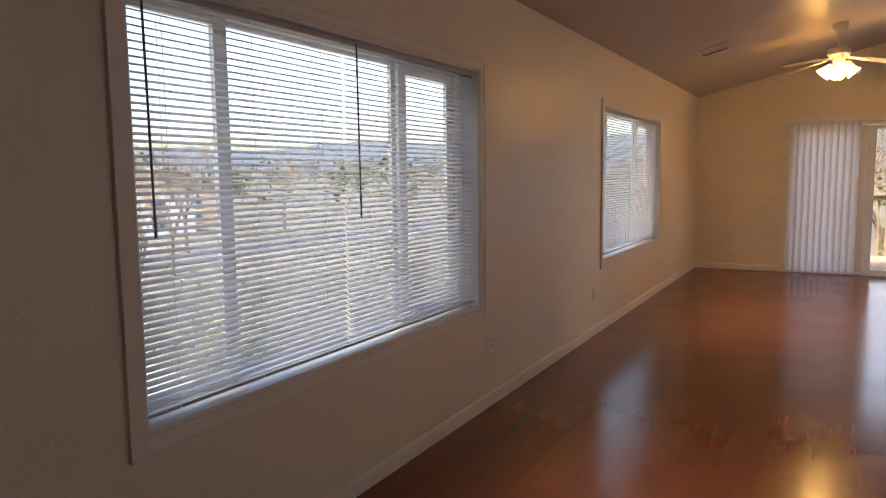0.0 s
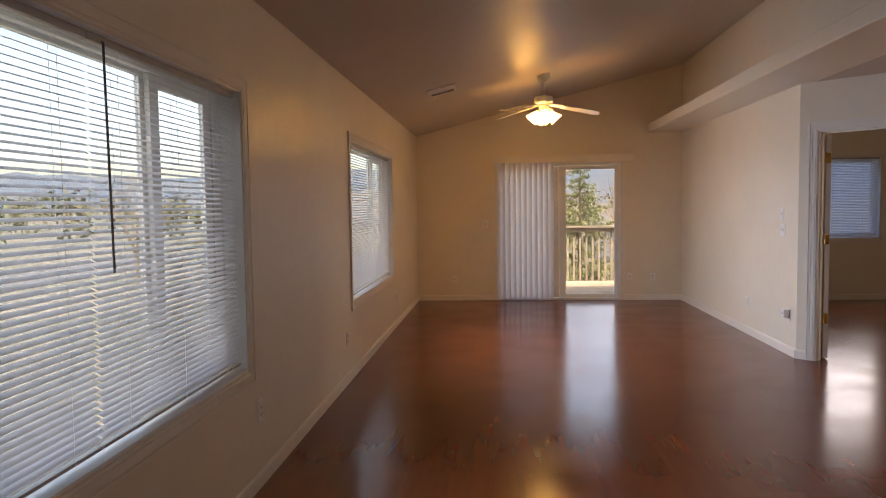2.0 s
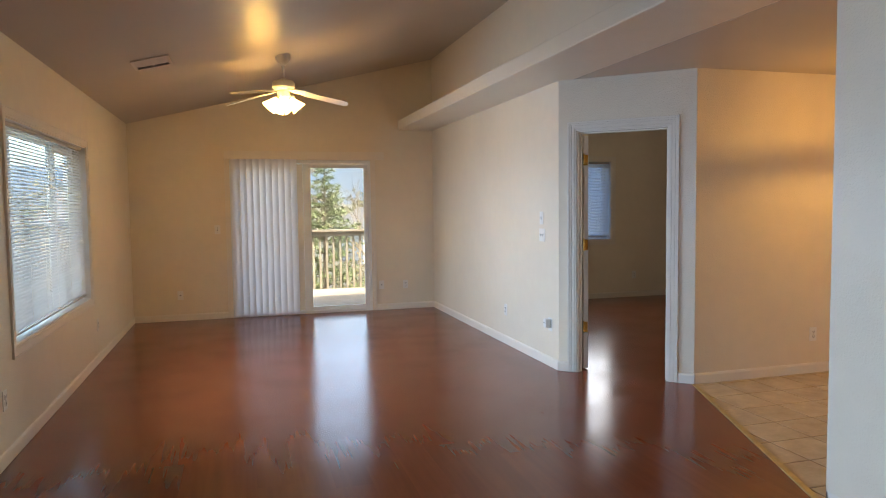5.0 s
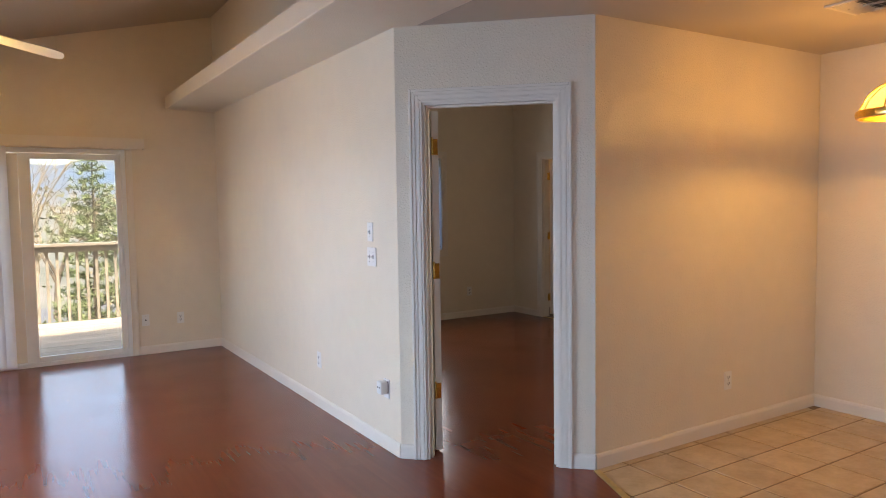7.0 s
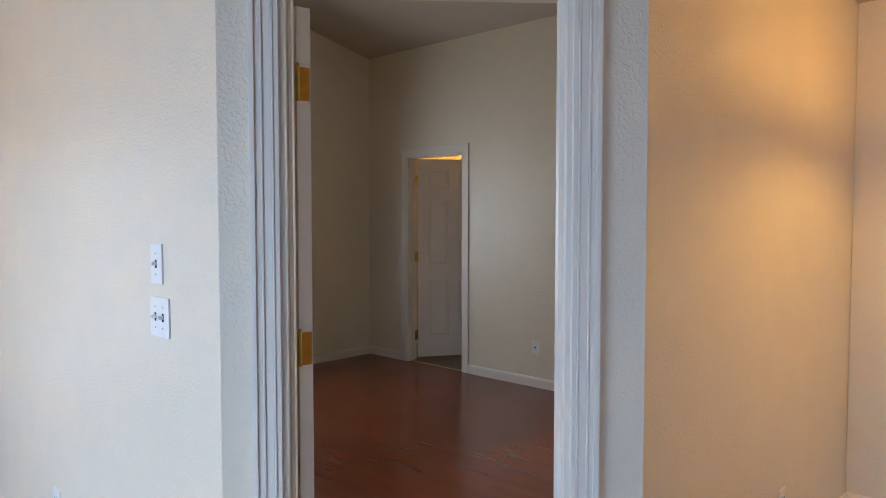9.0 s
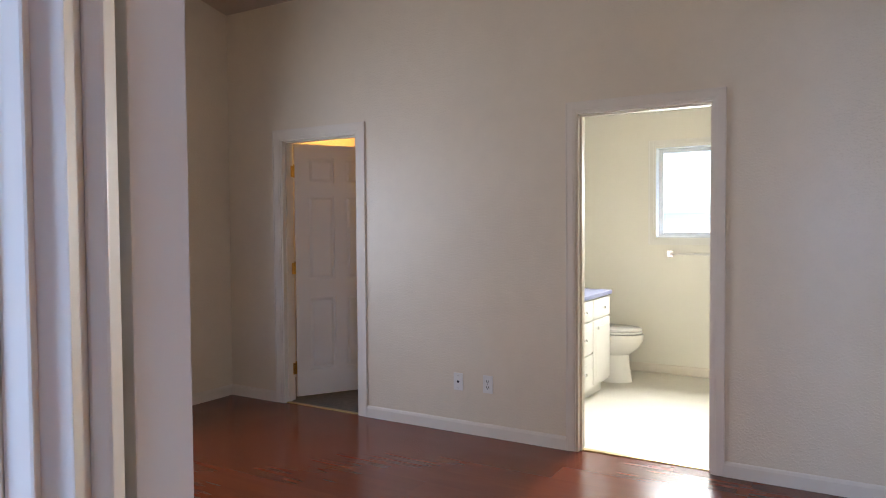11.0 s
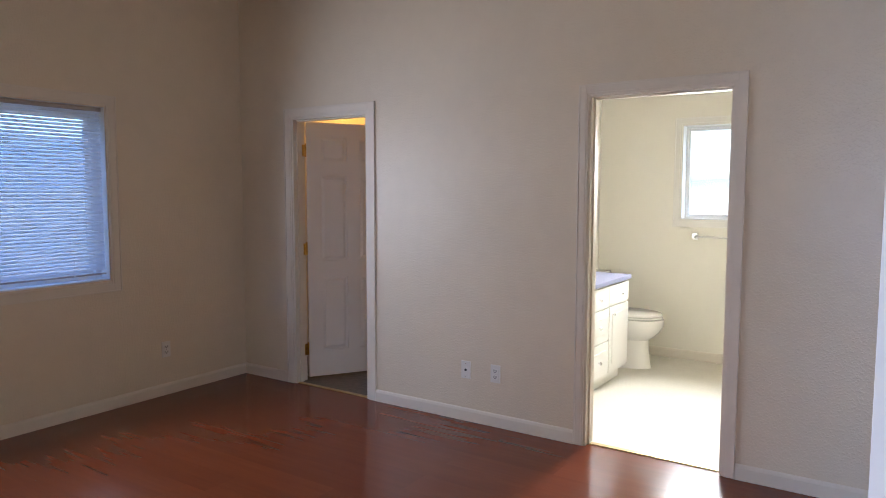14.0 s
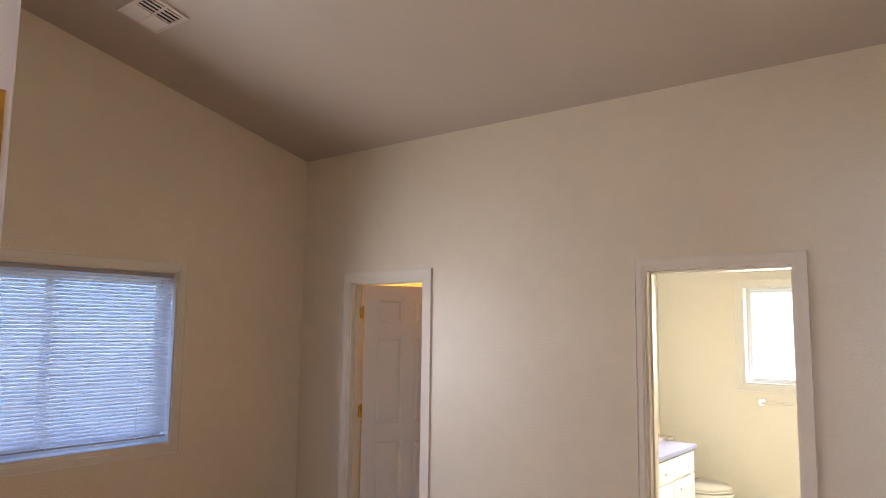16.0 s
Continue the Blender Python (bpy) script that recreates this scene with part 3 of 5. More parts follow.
def venetian_blind(m, length, height, tilt, label, wand_at=None, wand_len=0.75, pitch=0.0226):
    """Local y along the blind, local x into the room, hung from local z = 0."""
    t = thing("venetian_blind", label, "blind", m, group="window blinds")
    bm = bmesh.new()
    box(bm, -0.014, 0.014, -length / 2, length / 2, -0.026, -0.001, bevel=0.002)
    part("head_rail", bm, M_RAIL, t)
    me = slat_mesh(length - 0.006)
    count = int((height - 0.062) / pitch)
    rng = random.Random(int(length * 1000) + int(height * 77))
    for k in range(count):
        z = -0.036 - k * pitch
        piece("slat", me, t, pose(0, rng.uniform(-0.001, 0.001), z, rng.uniform(-0.04, 0.04), tilt + rng.uniform(-0.7, 0.7), rng.uniform(-0.05, 0.05)))
    zb = -0.036 - count * pitch - 0.004
    bm = bmesh.new()
    box(bm, -0.012, 0.012, -length / 2, length / 2, zb - 0.012, zb, bevel=0.003)
    part("bottom_rail", bm, M_RAIL, t)
    for u in (-0.36, 0.0, 0.36):
        bm = bmesh.new()
        for dx in (-0.0125, 0.0125):
            tube(bm, (dx, u * length, zb), (dx, u * length, -0.02), 0.0007, sides=5)
        part("ladder_cord", bm, M_CORD, t)
        bm = bmesh.new()
        box(bm, 0.0122, 0.0145, u * length - 0.006, u * length + 0.006, zb - 0.010, zb - 0.002)
        part("cord_button", bm, M_CORD, t)
    if wand_at is not None:
        bm = bmesh.new()
        tube(bm, (0.020, wand_at, -0.02), (0.024, wand_at + 0.004, -wand_len), 0.0042, sides=6)
        tube(bm, (0.024, wand_at + 0.004, -wand_len), (0.024, wand_at + 0.004, -wand_len - 0.02), 0.0052, 0.004, sides=6)
        part("tilt_wand", bm, M_WAND, t, "clear plastic tilt wand")
        bm = bmesh.new()
        tube(bm, (0.0, wand_at, -0.012), (0.021, wand_at, -0.018), 0.002, sides=6)
        part("wand_hook", bm, M_WAND, t)
    return t


BX = WX - 0.045
HT = W1[3] - W1[2] - 0.022
for op, mids in ((W1, (W1[0], 2.395, W1[1])), (W2, (W2[0], 7.10, W2[1]))):
    for b0, b1 in zip(mids, mids[1:]):
        ln = b1 - b0 - 0.008
        venetian_blind(pose(BX, (b0 + b1) / 2, op[3] - 0.004), ln, HT, 26 if op is W1 else 40, "white aluminium venetian blind tilted half open in the window", -ln / 2 + 0.075 if op is W1 else None, 0.74)
LNB = WB[1] - WB[0] - 0.012
venetian_blind(pose((WB[0] + WB[1]) / 2, BN + 0.045, WB[3] - 0.004, 0, 0, -90), LNB, WB[3] - WB[2] - 0.02, 50, "white aluminium venetian blind tilted almost closed in the bedroom", -LNB / 2 + 0.08, 0.7)

# ---- deck door ----
t = thing("door_1", "white vinyl sliding glass deck door, closed", "sliding door", kind="structure")


def ybar(nm, x0, x1, z0, z1, y0, y1, mat, parent, bevel=0.003):
    bm = bmesh.new()
    box(bm, x0, x1, y0, y1, z0, z1, bevel=bevel)
    return part(nm, bm, mat, parent)


for r in ((SLIDE[0], SLIDE[0] + 0.045, 0.0, SLIDE[3]), (SLIDE[1] - 0.04, SLIDE[1], 0.0, SLIDE[3]), (SLIDE[0] + 0.045, SLIDE[1] - 0.04, SLIDE[3] - 0.045, SLIDE[3]), (SLIDE[0] + 0.045, SLIDE[1] - 0.04, 0.0, 0.035)):
    ybar("door_frame", *r, NY + 0.002, NY + 0.14, M_VINYL, t)
for nm, x0, x1, y0 in (("fixed_panel", SLIDE[0] + 0.045, 0.45, NY + 0.085), ("sliding_panel", 0.43, SLIDE[1] - 0.04, NY + 0.03)):
    p = thing(nm, "", "")
    p.parent = t
    en = 0.05 if nm == "sliding_panel" else 0.135
    st = 0.10 if nm == "sliding_panel" else 0.085
    for r in ((x0, x0 + st, 0.036, 1.995), (x1 - en, x1, 0.036, 1.995), (x0 + st, x1 - en, 1.945, 1.995), (x0 + st, x1 - en, 0.036, 0.085)):
        # Fixed panel takes the darkened copy of the white vinyl as its shade.
        ybar("stile", *r, y0, y0 + 0.04, M_SHADEVINYL if nm == "fixed_panel" else M_VINYL, p)
    g = ybar("pane", x0 + st, x1 - en, 0.085, 1.945, y0 + 0.017, y0 + 0.023, M_DECKPANE, p, 0.0)
    g.visible_shadow = False
bm = bmesh.new()
for z in (0.93, 1.10):
    box(bm, 1.262, 1.282, NY + 0.002, NY + 0.03, z - 0.012, z + 0.012, bevel=0.003)
box(bm, 1.264, 1.280, NY - 0.022, NY + 0.004, 0.93, 1.10, bevel=0.006)
part("door_handle", bm, M_VINYL, t, "white pull handle")
casing("trim_deck_door", "y", NY, -1, SLIDE[0], SLIDE[1], 0.0, SLIDE[3], width=0.055, sill=False)
bm = bmesh.new()
box(bm, SLIDE[0], SLIDE[1], NY + 0.003, NY + 0.17, -0.04, -0.001)
part("door_sill", bm, M_VINYL, None, "white deck door sill", kind="structure")

# vertical blind and its valance
t = thing("vertical_blind", "white vertical blind drawn over the fixed half of the deck door", "blind", pose(0, 0, 0))
bm = bmesh.new()
box(bm, -0.555, 1.50, NY - 0.105, NY - 0.095, 2.048, 2.150, bevel=0.002)
box(bm, -0.555, -0.545, NY - 0.095, NY - 0.022, 2.048, 2.150, bevel=0.002)
box(bm, 1.49, 1.50, NY - 0.095, NY - 0.022, 2.048, 2.150, bevel=0.002)
box(bm, -0.555, 1.50, NY - 0.095, NY - 0.022, 2.142, 2.150)
part("valance", bm, M_TRIM, t, "white valance board")
bm = bmesh.new()
box(bm, -0.53, 1.475, NY - 0.075, NY - 0.035, 2.09, 2.13, bevel=0.003)
part("track", bm, M_VINYL, t)
me = bpy.data.meshes.new("vane")
vs, fs = [], []
for z in (0.02, 2.085):
    for i in range(7):
        u = i / 6 * 2 - 1
        vs.append((u * 0.0570, 0.016 * (1 - u * u), z))
for i in range(6):
    fs.append((i, i + 1, 8 + i, 7 + i))
me.from_pydata(vs, [], fs)
me.materials.append(M_VANE)
me.polygons.foreach_set("use_smooth", [True] * len(me.polygons))
rng = random.Random(5)
for i in range(10):
    x = -0.425 + i * 0.0795
    ob = piece("vane", me, t, pose(x, NY - 0.058, 0, 0, 0, -13 + rng.uniform(-3, 3)))
    bm = bmesh.new()
    box(bm, x - 0.006, x + 0.006, NY - 0.062, NY - 0.054, 2.078, 2.10)
    part("vane_hook", bm, M_VINYL, t)

# ---- inner doors ----


def hinge_meshes():
    bm = bmesh.new()
    box(bm, -0.015, 0.018, -0.0015, 0.0015, -0.045, 0.045)
    tube(bm, (0.020, 0.0, -0.047), (0.020, 0.0, 0.047), 0.0065, sides=8)
    bmesh.ops.create_icosphere(bm, subdivisions=1, radius=0.007, matrix=Matrix.Translation((0.02, 0, 0.05)))
    for z in (-0.03, 0.0, 0.03):
        tube(bm, (-0.006, -0.0025, z), (-0.006, 0.0025, z), 0.004, sides=6)
    me = bpy.data.meshes.new("hinge")
    bm.to_mesh(me)
    bm.free()
    me.materials.append(M_BRASS)
    return me


ME_HINGE = hinge_meshes()


def panel_door(name, width, m, label, thick=0.036, height=2.005):
    """Six-panel door. Local x from the hinge, local y through the leaf (0 to thick), local z up."""
    t = thing(name, label, "door", m, kind="structure")
    st, mid = 0.105, 0.095
    rails = (0.0, 0.215, 0.80, 0.93, 1.60, 1.70, 1.90, height)       # pairs: bottom rail, lock rail, upper rail, top rail
    bm = bmesh.new()
    box(bm, 0, st, 0, thick, 0.012, height, bevel=0.0015)
    box(bm, width - st, width, 0, thick, 0.012, height, bevel=0.0015)
    cx = width / 2
    for z0, z1 in zip(rails[::2], rails[1::2]):
        box(bm, st, width - st, 0.0004, thick - 0.0004, max(z0, 0.012), z1)
    for z0, z1 in ((rails[1], rails[2]), (rails[3], rails[4]), (rails[5], rails[6])):
        box(bm, cx - mid / 2, cx + mid / 2, 0.0004, thick - 0.0004, z0, z1)
    part("frame", bm, M_DOOR, t)
    for z0, z1 in ((rails[1], rails[2]), (rails[3], rails[4]), (rails[5], rails[6])):
        for x0, x1 in ((st, cx - mid / 2), (cx + mid / 2, width - st)):
            bm = bmesh.new()
            for ys, yo in ((thick - 0.013, 1), (0.013, -1)):
                rim = [(x0, z0), (x1, z0), (x1, z1), (x0, z1)]
                steps = [(0.0, 0.0), (0.014, 0.0), (0.034, yo * 0.0105)]
                rings = []
                for off, dy in steps:
                    rings.append([bm.verts.new((x0 + off, ys + dy, z0 + off)), bm.verts.new((x1 - off, ys + dy, z0 + off)), bm.verts.new((x1 - off, ys + dy, z1 - off)), bm.verts.new((x0 + off, ys + dy, z1 - off))])
                for a, b in zip(rings, rings[1:]):
                    for i in range(4):
                        j = (i + 1) % 4
                        bm.faces.new((a[i], a[j], b[j], b[i]))
                bm.faces.new(rings[-1])
            part("panel", bm, M_DOOR, t)
    for side in (-1, 1):
        bm = bmesh.new()
        y = thick if side > 0 else 0.0
        lathe(bm, [(0.032, 0.0), (0.032, 0.006), (0.012, 0.010), (0.011, 0.035), (0.026, 0.045), (0.028, 0.058), (0.018, 0.068), (0.0, 0.070)], 18,
              Matrix.Translation((width - 0.065, y, 0.93)) @ Matrix.Rotation(radians(-90 * side), 4, "X"))
        part("door_knob", bm, M_BRASS, t, "polished brass knob", smooth=True)
    return t


def doorway(name, axis, p0, p1, a0, a1, z1, label, m=None):
    t = thing(name, label, "door frame", kind="structure")
    jamb(t, axis, p0, p1, a0 - 0.001, a1 + 0.001, -0.005, z1 + 0.001, m=m)
    lo, hi = sorted((p0, p1))
    c = lo + (hi - lo) * 0.45
    for r in ((a0 + 0.017, a0 + 0.029, 0.0, z1 - 0.017), (a1 - 0.029, a1 - 0.017, 0.0, z1 - 0.017), (a0 + 0.029, a1 - 0.029, z1 - 0.029, z1 - 0.017)):
        bm = bmesh.new()
        if axis == "x":
            box(bm, c - 0.018, c + 0.018, *r, bevel=0.002)
        else:
            box(bm, r[0], r[1], c - 0.018, c + 0.018, r[2], r[3], bevel=0.002)
        if m is not None:
            bmesh.ops.transform(bm, matrix=m, verts=bm.verts)
        part("door_stop", bm, M_TRIM, t)
    return t


# bedroom door in the angled wall, swung wide open against the bedroom wall
frame_b = doorway("door_frame_1", "y", -0.001, 0.116, ODOOR[0] - 0.012, ODOOR[1] + 0.012, 2.04, "white painted bedroom door frame", m=OB)
casing("trim_bedroom_door", "y", 0.0, -1, ODOOR[0] - 0.004, ODOOR[1] + 0.004, 0.0, 2.03, width=0.074, sill=False, m=OB, fluted=True, label="white fluted door casing")
casing("trim_bedroom_door_inside", "y", 0.115, 1, ODOOR[0] - 0.004, ODOOR[1] + 0.004, 0.0, 2.03, width=0.066, sill=False, m=OB, label="white door casing")
LEAF = Matrix.Translation((2.4246, 6.7393, 0)) @ Matrix.Rotation(radians(80), 4, "Z") @ Matrix.Translation((0, -0.042, 0))
leaf = panel_door("door_2", 0.71, LEAF, "white six-panel bedroom door swung open against the wall", thick=0.042)
for z in (0.37, 1.08, 1.80):
    ob = piece("hinge", ME_HINGE, leaf, pose(-0.001, 0.020, z, 0, 0, 90))

# closet door, ajar into the closet
frame_c = doorway("door_frame_2", "x", BE - 0.001, BE + 0.116, CLO[0] - 0.012, CLO[1] + 0.012, 2.04, "white painted closet door frame")
casing("trim_closet_door", "x", BE, -1, CLO[0] - 0.004, CLO[1] + 0.004, 0.0, 2.03, width=0.072, sill=False)
ang = math.degrees(math.atan2(9.832 - 10.108, 6.68 - 6.242))
LEAFC = Matrix.Translation((BE + 0.128, 10.108, 0.012)) @ Matrix.Rotation(radians(ang), 4, "Z") @ Matrix.Translation((0.0, 0.0, 0))
leafc = panel_door("door_3", 0.735, LEAFC, "white six-panel closet door standing ajar")
for z in (0.25, 1.04, 1.80):
    piece("hinge", ME_HINGE, frame_c, pose(BE + 0.105, 10.1135, z, 0, 0, 0))

# bathroom doorway
frame_d = doorway("door_frame_3", "x", BE - 0.001, BE + 0.116, BATH[0] - 0.012, BATH[1] + 0.012, 2.04, "white painted bathroom door frame")
casing("trim_bath_door", "x", BE, -1, BATH[0] - 0.004, BATH[1] + 0.004, 0.0, 2.03, width=0.058, sill=False)
for z in (0.25, 1.02, 1.80):
    piece("hinge", ME_HINGE, frame_d, pose(BE + 0.095, BATH[0] + 0.008, z, 0, 0, 180))

# ---- wall plates ----
# local x along the wall, local z up, local -y out of the wall


def plate_base(name, label, m, w=0.070, h=0.115, category="outlet"):
    t = thing(name, label, category, m, group="wall plates")
    bm = bmesh.new()
    box(bm, -w / 2, w / 2, -0.006, 0.0, -h / 2, h / 2, bevel=0.0025)
    part("plate", bm, M_PLATE, t)
    return t


def screw(t, x, z):
    bm = bmesh.new()
    lathe(bm, [(0.003, 0), (0.003, 0.0012), (0.0, 0.0018)], 8, Matrix.Translation((x, -0.006, z)) @ Matrix.Rotation(radians(90), 4, "X"))
    part("screw", bm, M_CHROME, t)


def outlet(m, label="white duplex electrical outlet on the wall"):
    t = plate_base("outlet", label, m)
    for z in (0.0195, -0.0195):
        bm = bmesh.new()
        box(bm, -0.017, 0.017, -0.0085, -0.005, z - 0.0135, z + 0.0135, bevel=0.004)
        sock = part("socket", bm, M_PLATE, t)
        bm = bmesh.new()
        box(bm, -0.0095, -0.0055, -0.0092, -0.0080, z - 0.004, z + 0.008)
        box(bm, 0.0055, 0.0095, -0.0092, -0.0080, z - 0.004, z + 0.008)
        box(bm, -0.0032, 0.0032, -0.0092, -0.0080, z - 0.0115, z - 0.0055)
        part("slot", bm, M_DARK, sock, "dark socket slots")
    screw(t, 0, 0)
    return t


def switch(m, n, label):
    t = plate_base("light_switch", label, m, 0.070 + 0.046 * (n - 1), 0.115, "switch")
    for i in range(n):
        x = (i - (n - 1) / 2) * 0.046
        bm = bmesh.new()
        box(bm, x - 0.005, x + 0.005, -0.0068, -0.005, -0.012, 0.012)
        part("slot", bm, M_DARK, t)
        bm = bmesh.new()
        box(bm, x - 0.004, x + 0.004, -0.020, -0.004, -0.004, 0.006, bevel=0.0015)
        part("toggle", bm, M_PLATE, t)
        screw(t, x, 0.03)
        screw(t, x, -0.03)
    return t


def jack(m, label):
    t = plate_base("cable_jack", label, m, category="wall jack")
    bm = bmesh.new()
    lathe(bm, [(0.008, 0), (0.008, 0.003), (0.0048, 0.003), (0.0048, 0.011), (0.0, 0.011)], 12, Matrix.Translation((0, -0.005, 0)) @ Matrix.Rotation(radians(90), 4, "X"))
    part("connector", bm, M_DARK, t, "dark threaded connector")
    screw(t, 0, 0.042)
    screw(t, 0, -0.042)
    return t


def on_west(y, z):
    return pose(WX, y, z, 0, 0, 90)


def on_north(x, z, y=NY):
    return pose(x, y, z)


def on_east(y, z, x=EX):
    return pose(x, y, z, 0, 0, -90)


outlet(on_west(3.73, 0.39))
outlet(on_west(5.79, 0.366))
outlet(on_west(8.49, 0.352))
jack(on_north(-1.138, 0.325), "white cable jack plate low on the gable wall")
jack(on_north(1.461, 0.347), "white cable jack plate beside the deck door")
outlet(on_north(1.796, 0.343))
switch(on_north(-0.665, 1.15), 1, "white single light switch beside the vertical blind")
switch(on_east(7.12, 1.307), 1, "white single toggle light switch")
switch(on_east(7.105, 1.155), 2, "white double toggle light switch")
outlet(on_east(8.005, 0.352))
outlet(on_east(6.94, 0.375))
outlet(pose(4.16, DY, 0.326), "white outlet above the dining tile floor")
jack(on_east(8.571, 0.338, BE), "white cable jack plate on the bedroom wall")
outlet(on_east(8.352, 0.342, BE), "white duplex outlet on the bedroom wall")
outlet(on_north(5.363, 0.336, BN), "white duplex outlet under the bedroom window")

t = thing("plug_in_freshener", "white rounded plug-in device in the wall outlet", "plug-in", on_east(6.94, 0.385))
bm = bmesh.new()
box(bm, -0.032, 0.032, -0.058, -0.010, -0.038, 0.040, bevel=0.012)
part("body", bm, M_PLATE, t, smooth=True)
# Back sheet made near black: the gap's shade is painted on it.
bm = bmesh.new()
box(bm, -0.030, 0.030, -0.0095, -0.0085, -0.036, 0.036)
part("back_plate", bm, M_DARK, t, "grey back with shade put into its dark colour")
bm = bmesh.new()
for x in (-0.012, 0.010):
    lathe(bm, [(0.005, 0), (0.005, 0.002), (0, 0.002)], 10, Matrix.Translation((x, -0.0578, 0.004)) @ Matrix.Rotation(radians(90), 4, "X"))
part("vent_hole", bm, M_DARK, t)

# ---- ceiling vents ----


def ceiling_vent(m, w, h, n, label, duct=None, half=0.013, lean=32):
    """Local z points up into the ceiling; the register hangs under local z = 0."""
    t = thing("ceiling_vent", label, "vent", m)
    bm = bmesh.new()
    f = 0.025
    for r in ((-w / 2, w / 2, -h / 2, -h / 2 + f), (-w / 2, w / 2, h / 2 - f, h / 2), (-w / 2, -w / 2 + f, -h / 2 + f, h / 2 - f), (w / 2 - f, w / 2, -h / 2 + f, h / 2 - f)):
        box(bm, *r, -0.010, 0.0, bevel=0.002)
    part("frame", bm, M_REGISTER, t)
    # No duct is cut: a thin sheet carries its darkness as colour.
    bm = bmesh.new()
    box(bm, -w / 2 + f, w / 2 - f, -h / 2 + f, h / 2 - f, -0.0015, -0.0005)
    part("backing", bm, duct or M_DUCT, t, "thin sheet with the duct's shade put into its colour")
    bm = bmesh.new()
    box(bm, -0.006, 0.006, -h / 2 + f, h / 2 - f, -0.012, -0.003)
    part("divider", bm, M_REGISTER, t)
    for i in range(n):
        y = -h / 2 + f + (i + 0.5) * (h - 2 * f) / n
        bm = bmesh.new()
        box(bm, -w / 2 + f, w / 2 - f, -half, half, -0.0008, 0.0008, m=pose(0, y, -0.009, lean if i < n / 2 else -lean))
        part("slat", bm, M_REGISTER, t)
    return t


slope = -math.degrees(math.atan(VS))
ceiling_vent(pose(-1.045, 7.62, vault(-1.045) - 0.001, 0, slope, 0), 0.30, 0.36, 5, "beige slatted register on the sloping ceiling", M_DUCT, 0.024, -20)
ceiling_vent(pose(4.26, 9.935, bed_vault(4.26) - 0.001, 0, math.degrees(math.atan(0.222)), 0), 0.26, 0.35, 8, "beige slatted register on the bedroom ceiling", M_DARK, 0.0165, 16)
ceiling_vent(pose(4.10, 5.20, FLAT - 0.001), 0.30, 0.26, 6, "beige slatted register on the dining ceiling")

# ---- ceiling fan ----
FX, FY = 0.06, 8.40
t = thing("ceiling_fan", "white five-blade ceiling fan with a lit four-shade lamp", "ceiling fan", pose(FX, FY, 0))
zc = vault(FX)
bm = bmesh.new()
lathe(bm, [(0.072, zc + 0.01), (0.072, zc - 0.035), (0.062, zc - 0.06), (0.030, zc - 0.095), (0.016, zc - 0.10), (0.0, zc - 0.10)], 24)
part("canopy", bm, M_FAN, t, smooth=True)
bm = bmesh.new()
tube(bm, (0, 0, 2.66), (0, 0, zc - 0.09), 0.013, sides=12)
part("downrod", bm, M_FAN, t)
bm = bmesh.new()
lathe(bm, [(0.0, 2.685), (0.03, 2.68), (0.05, 2.665), (0.095, 2.655), (0.108, 2.635), (0.108, 2.595), (0.092, 2.575), (0.06, 2.568), (0.0, 2.566)], 32)
part("motor_housing", bm, M_FAN, t, smooth=True)
bm = bmesh.new()
lathe(bm, [(0.0, 2.567), (0.058, 2.565), (0.062, 2.53), (0.052, 2.50), (0.034, 2.485), (0.0, 2.482)], 24)
part("light_kit", bm, M_FAN, t, smooth=True)
bm = bmesh.new()
lathe(bm, [(0.0, 2.325), (0.008, 2.327), (0.010, 2.34), (0.006, 2.35), (0.006, 2.485), (0.0, 2.486)], 12)
part("finial", bm, M_BRASS, t, smooth=True)


def fan_blade(i):
    a = 3 + 72 * i
    r = pose(0, 0, 2.578, 0, 0, a) @ pose(0, 0, 0, 0, 11.0, 0) @ pose(0, 0, 0, -12, 0, 0)
    bm = bmesh.new()
    outline = []
    for s, hw in ((0.20, 0.052), (0.30, 0.058), (0.50, 0.066), (0.58, 0.066), (0.62, 0.056), (0.638, 0.034), (0.643, 0.0)):
        outline.append((s, hw))
    loop = [(s, w) for s, w in outline] + [(s, -w) for s, w in outline[-2::-1]]
    top, bot = [bm.verts.new((x, y, 0.004)) for x, y in loop], [bm.verts.new((x, y, -0.003)) for x, y in loop]
    n = len(loop)
    for k in range(n):
        j = (k + 1) % n
        bm.faces.new((bot[k], bot[j], top[j], top[k]))
    bm.faces.new(top)
    bm.faces.new(bot[::-1])
    bmesh.ops.transform(bm, matrix=r, verts=bm.verts)
    b = part("blade", bm, M_BLADE, t)
    bm = bmesh.new()
    box(bm, 0.085, 0.25, -0.018, 0.018, -0.009, -0.0032, bevel=0.002)
    box(bm, 0.19, 0.25, -0.038, 0.038, -0.008, -0.0034, bevel=0.002)
    bmesh.ops.transform(bm, matrix=r, verts=bm.verts)
    part("blade_arm", bm, M_FAN, b)


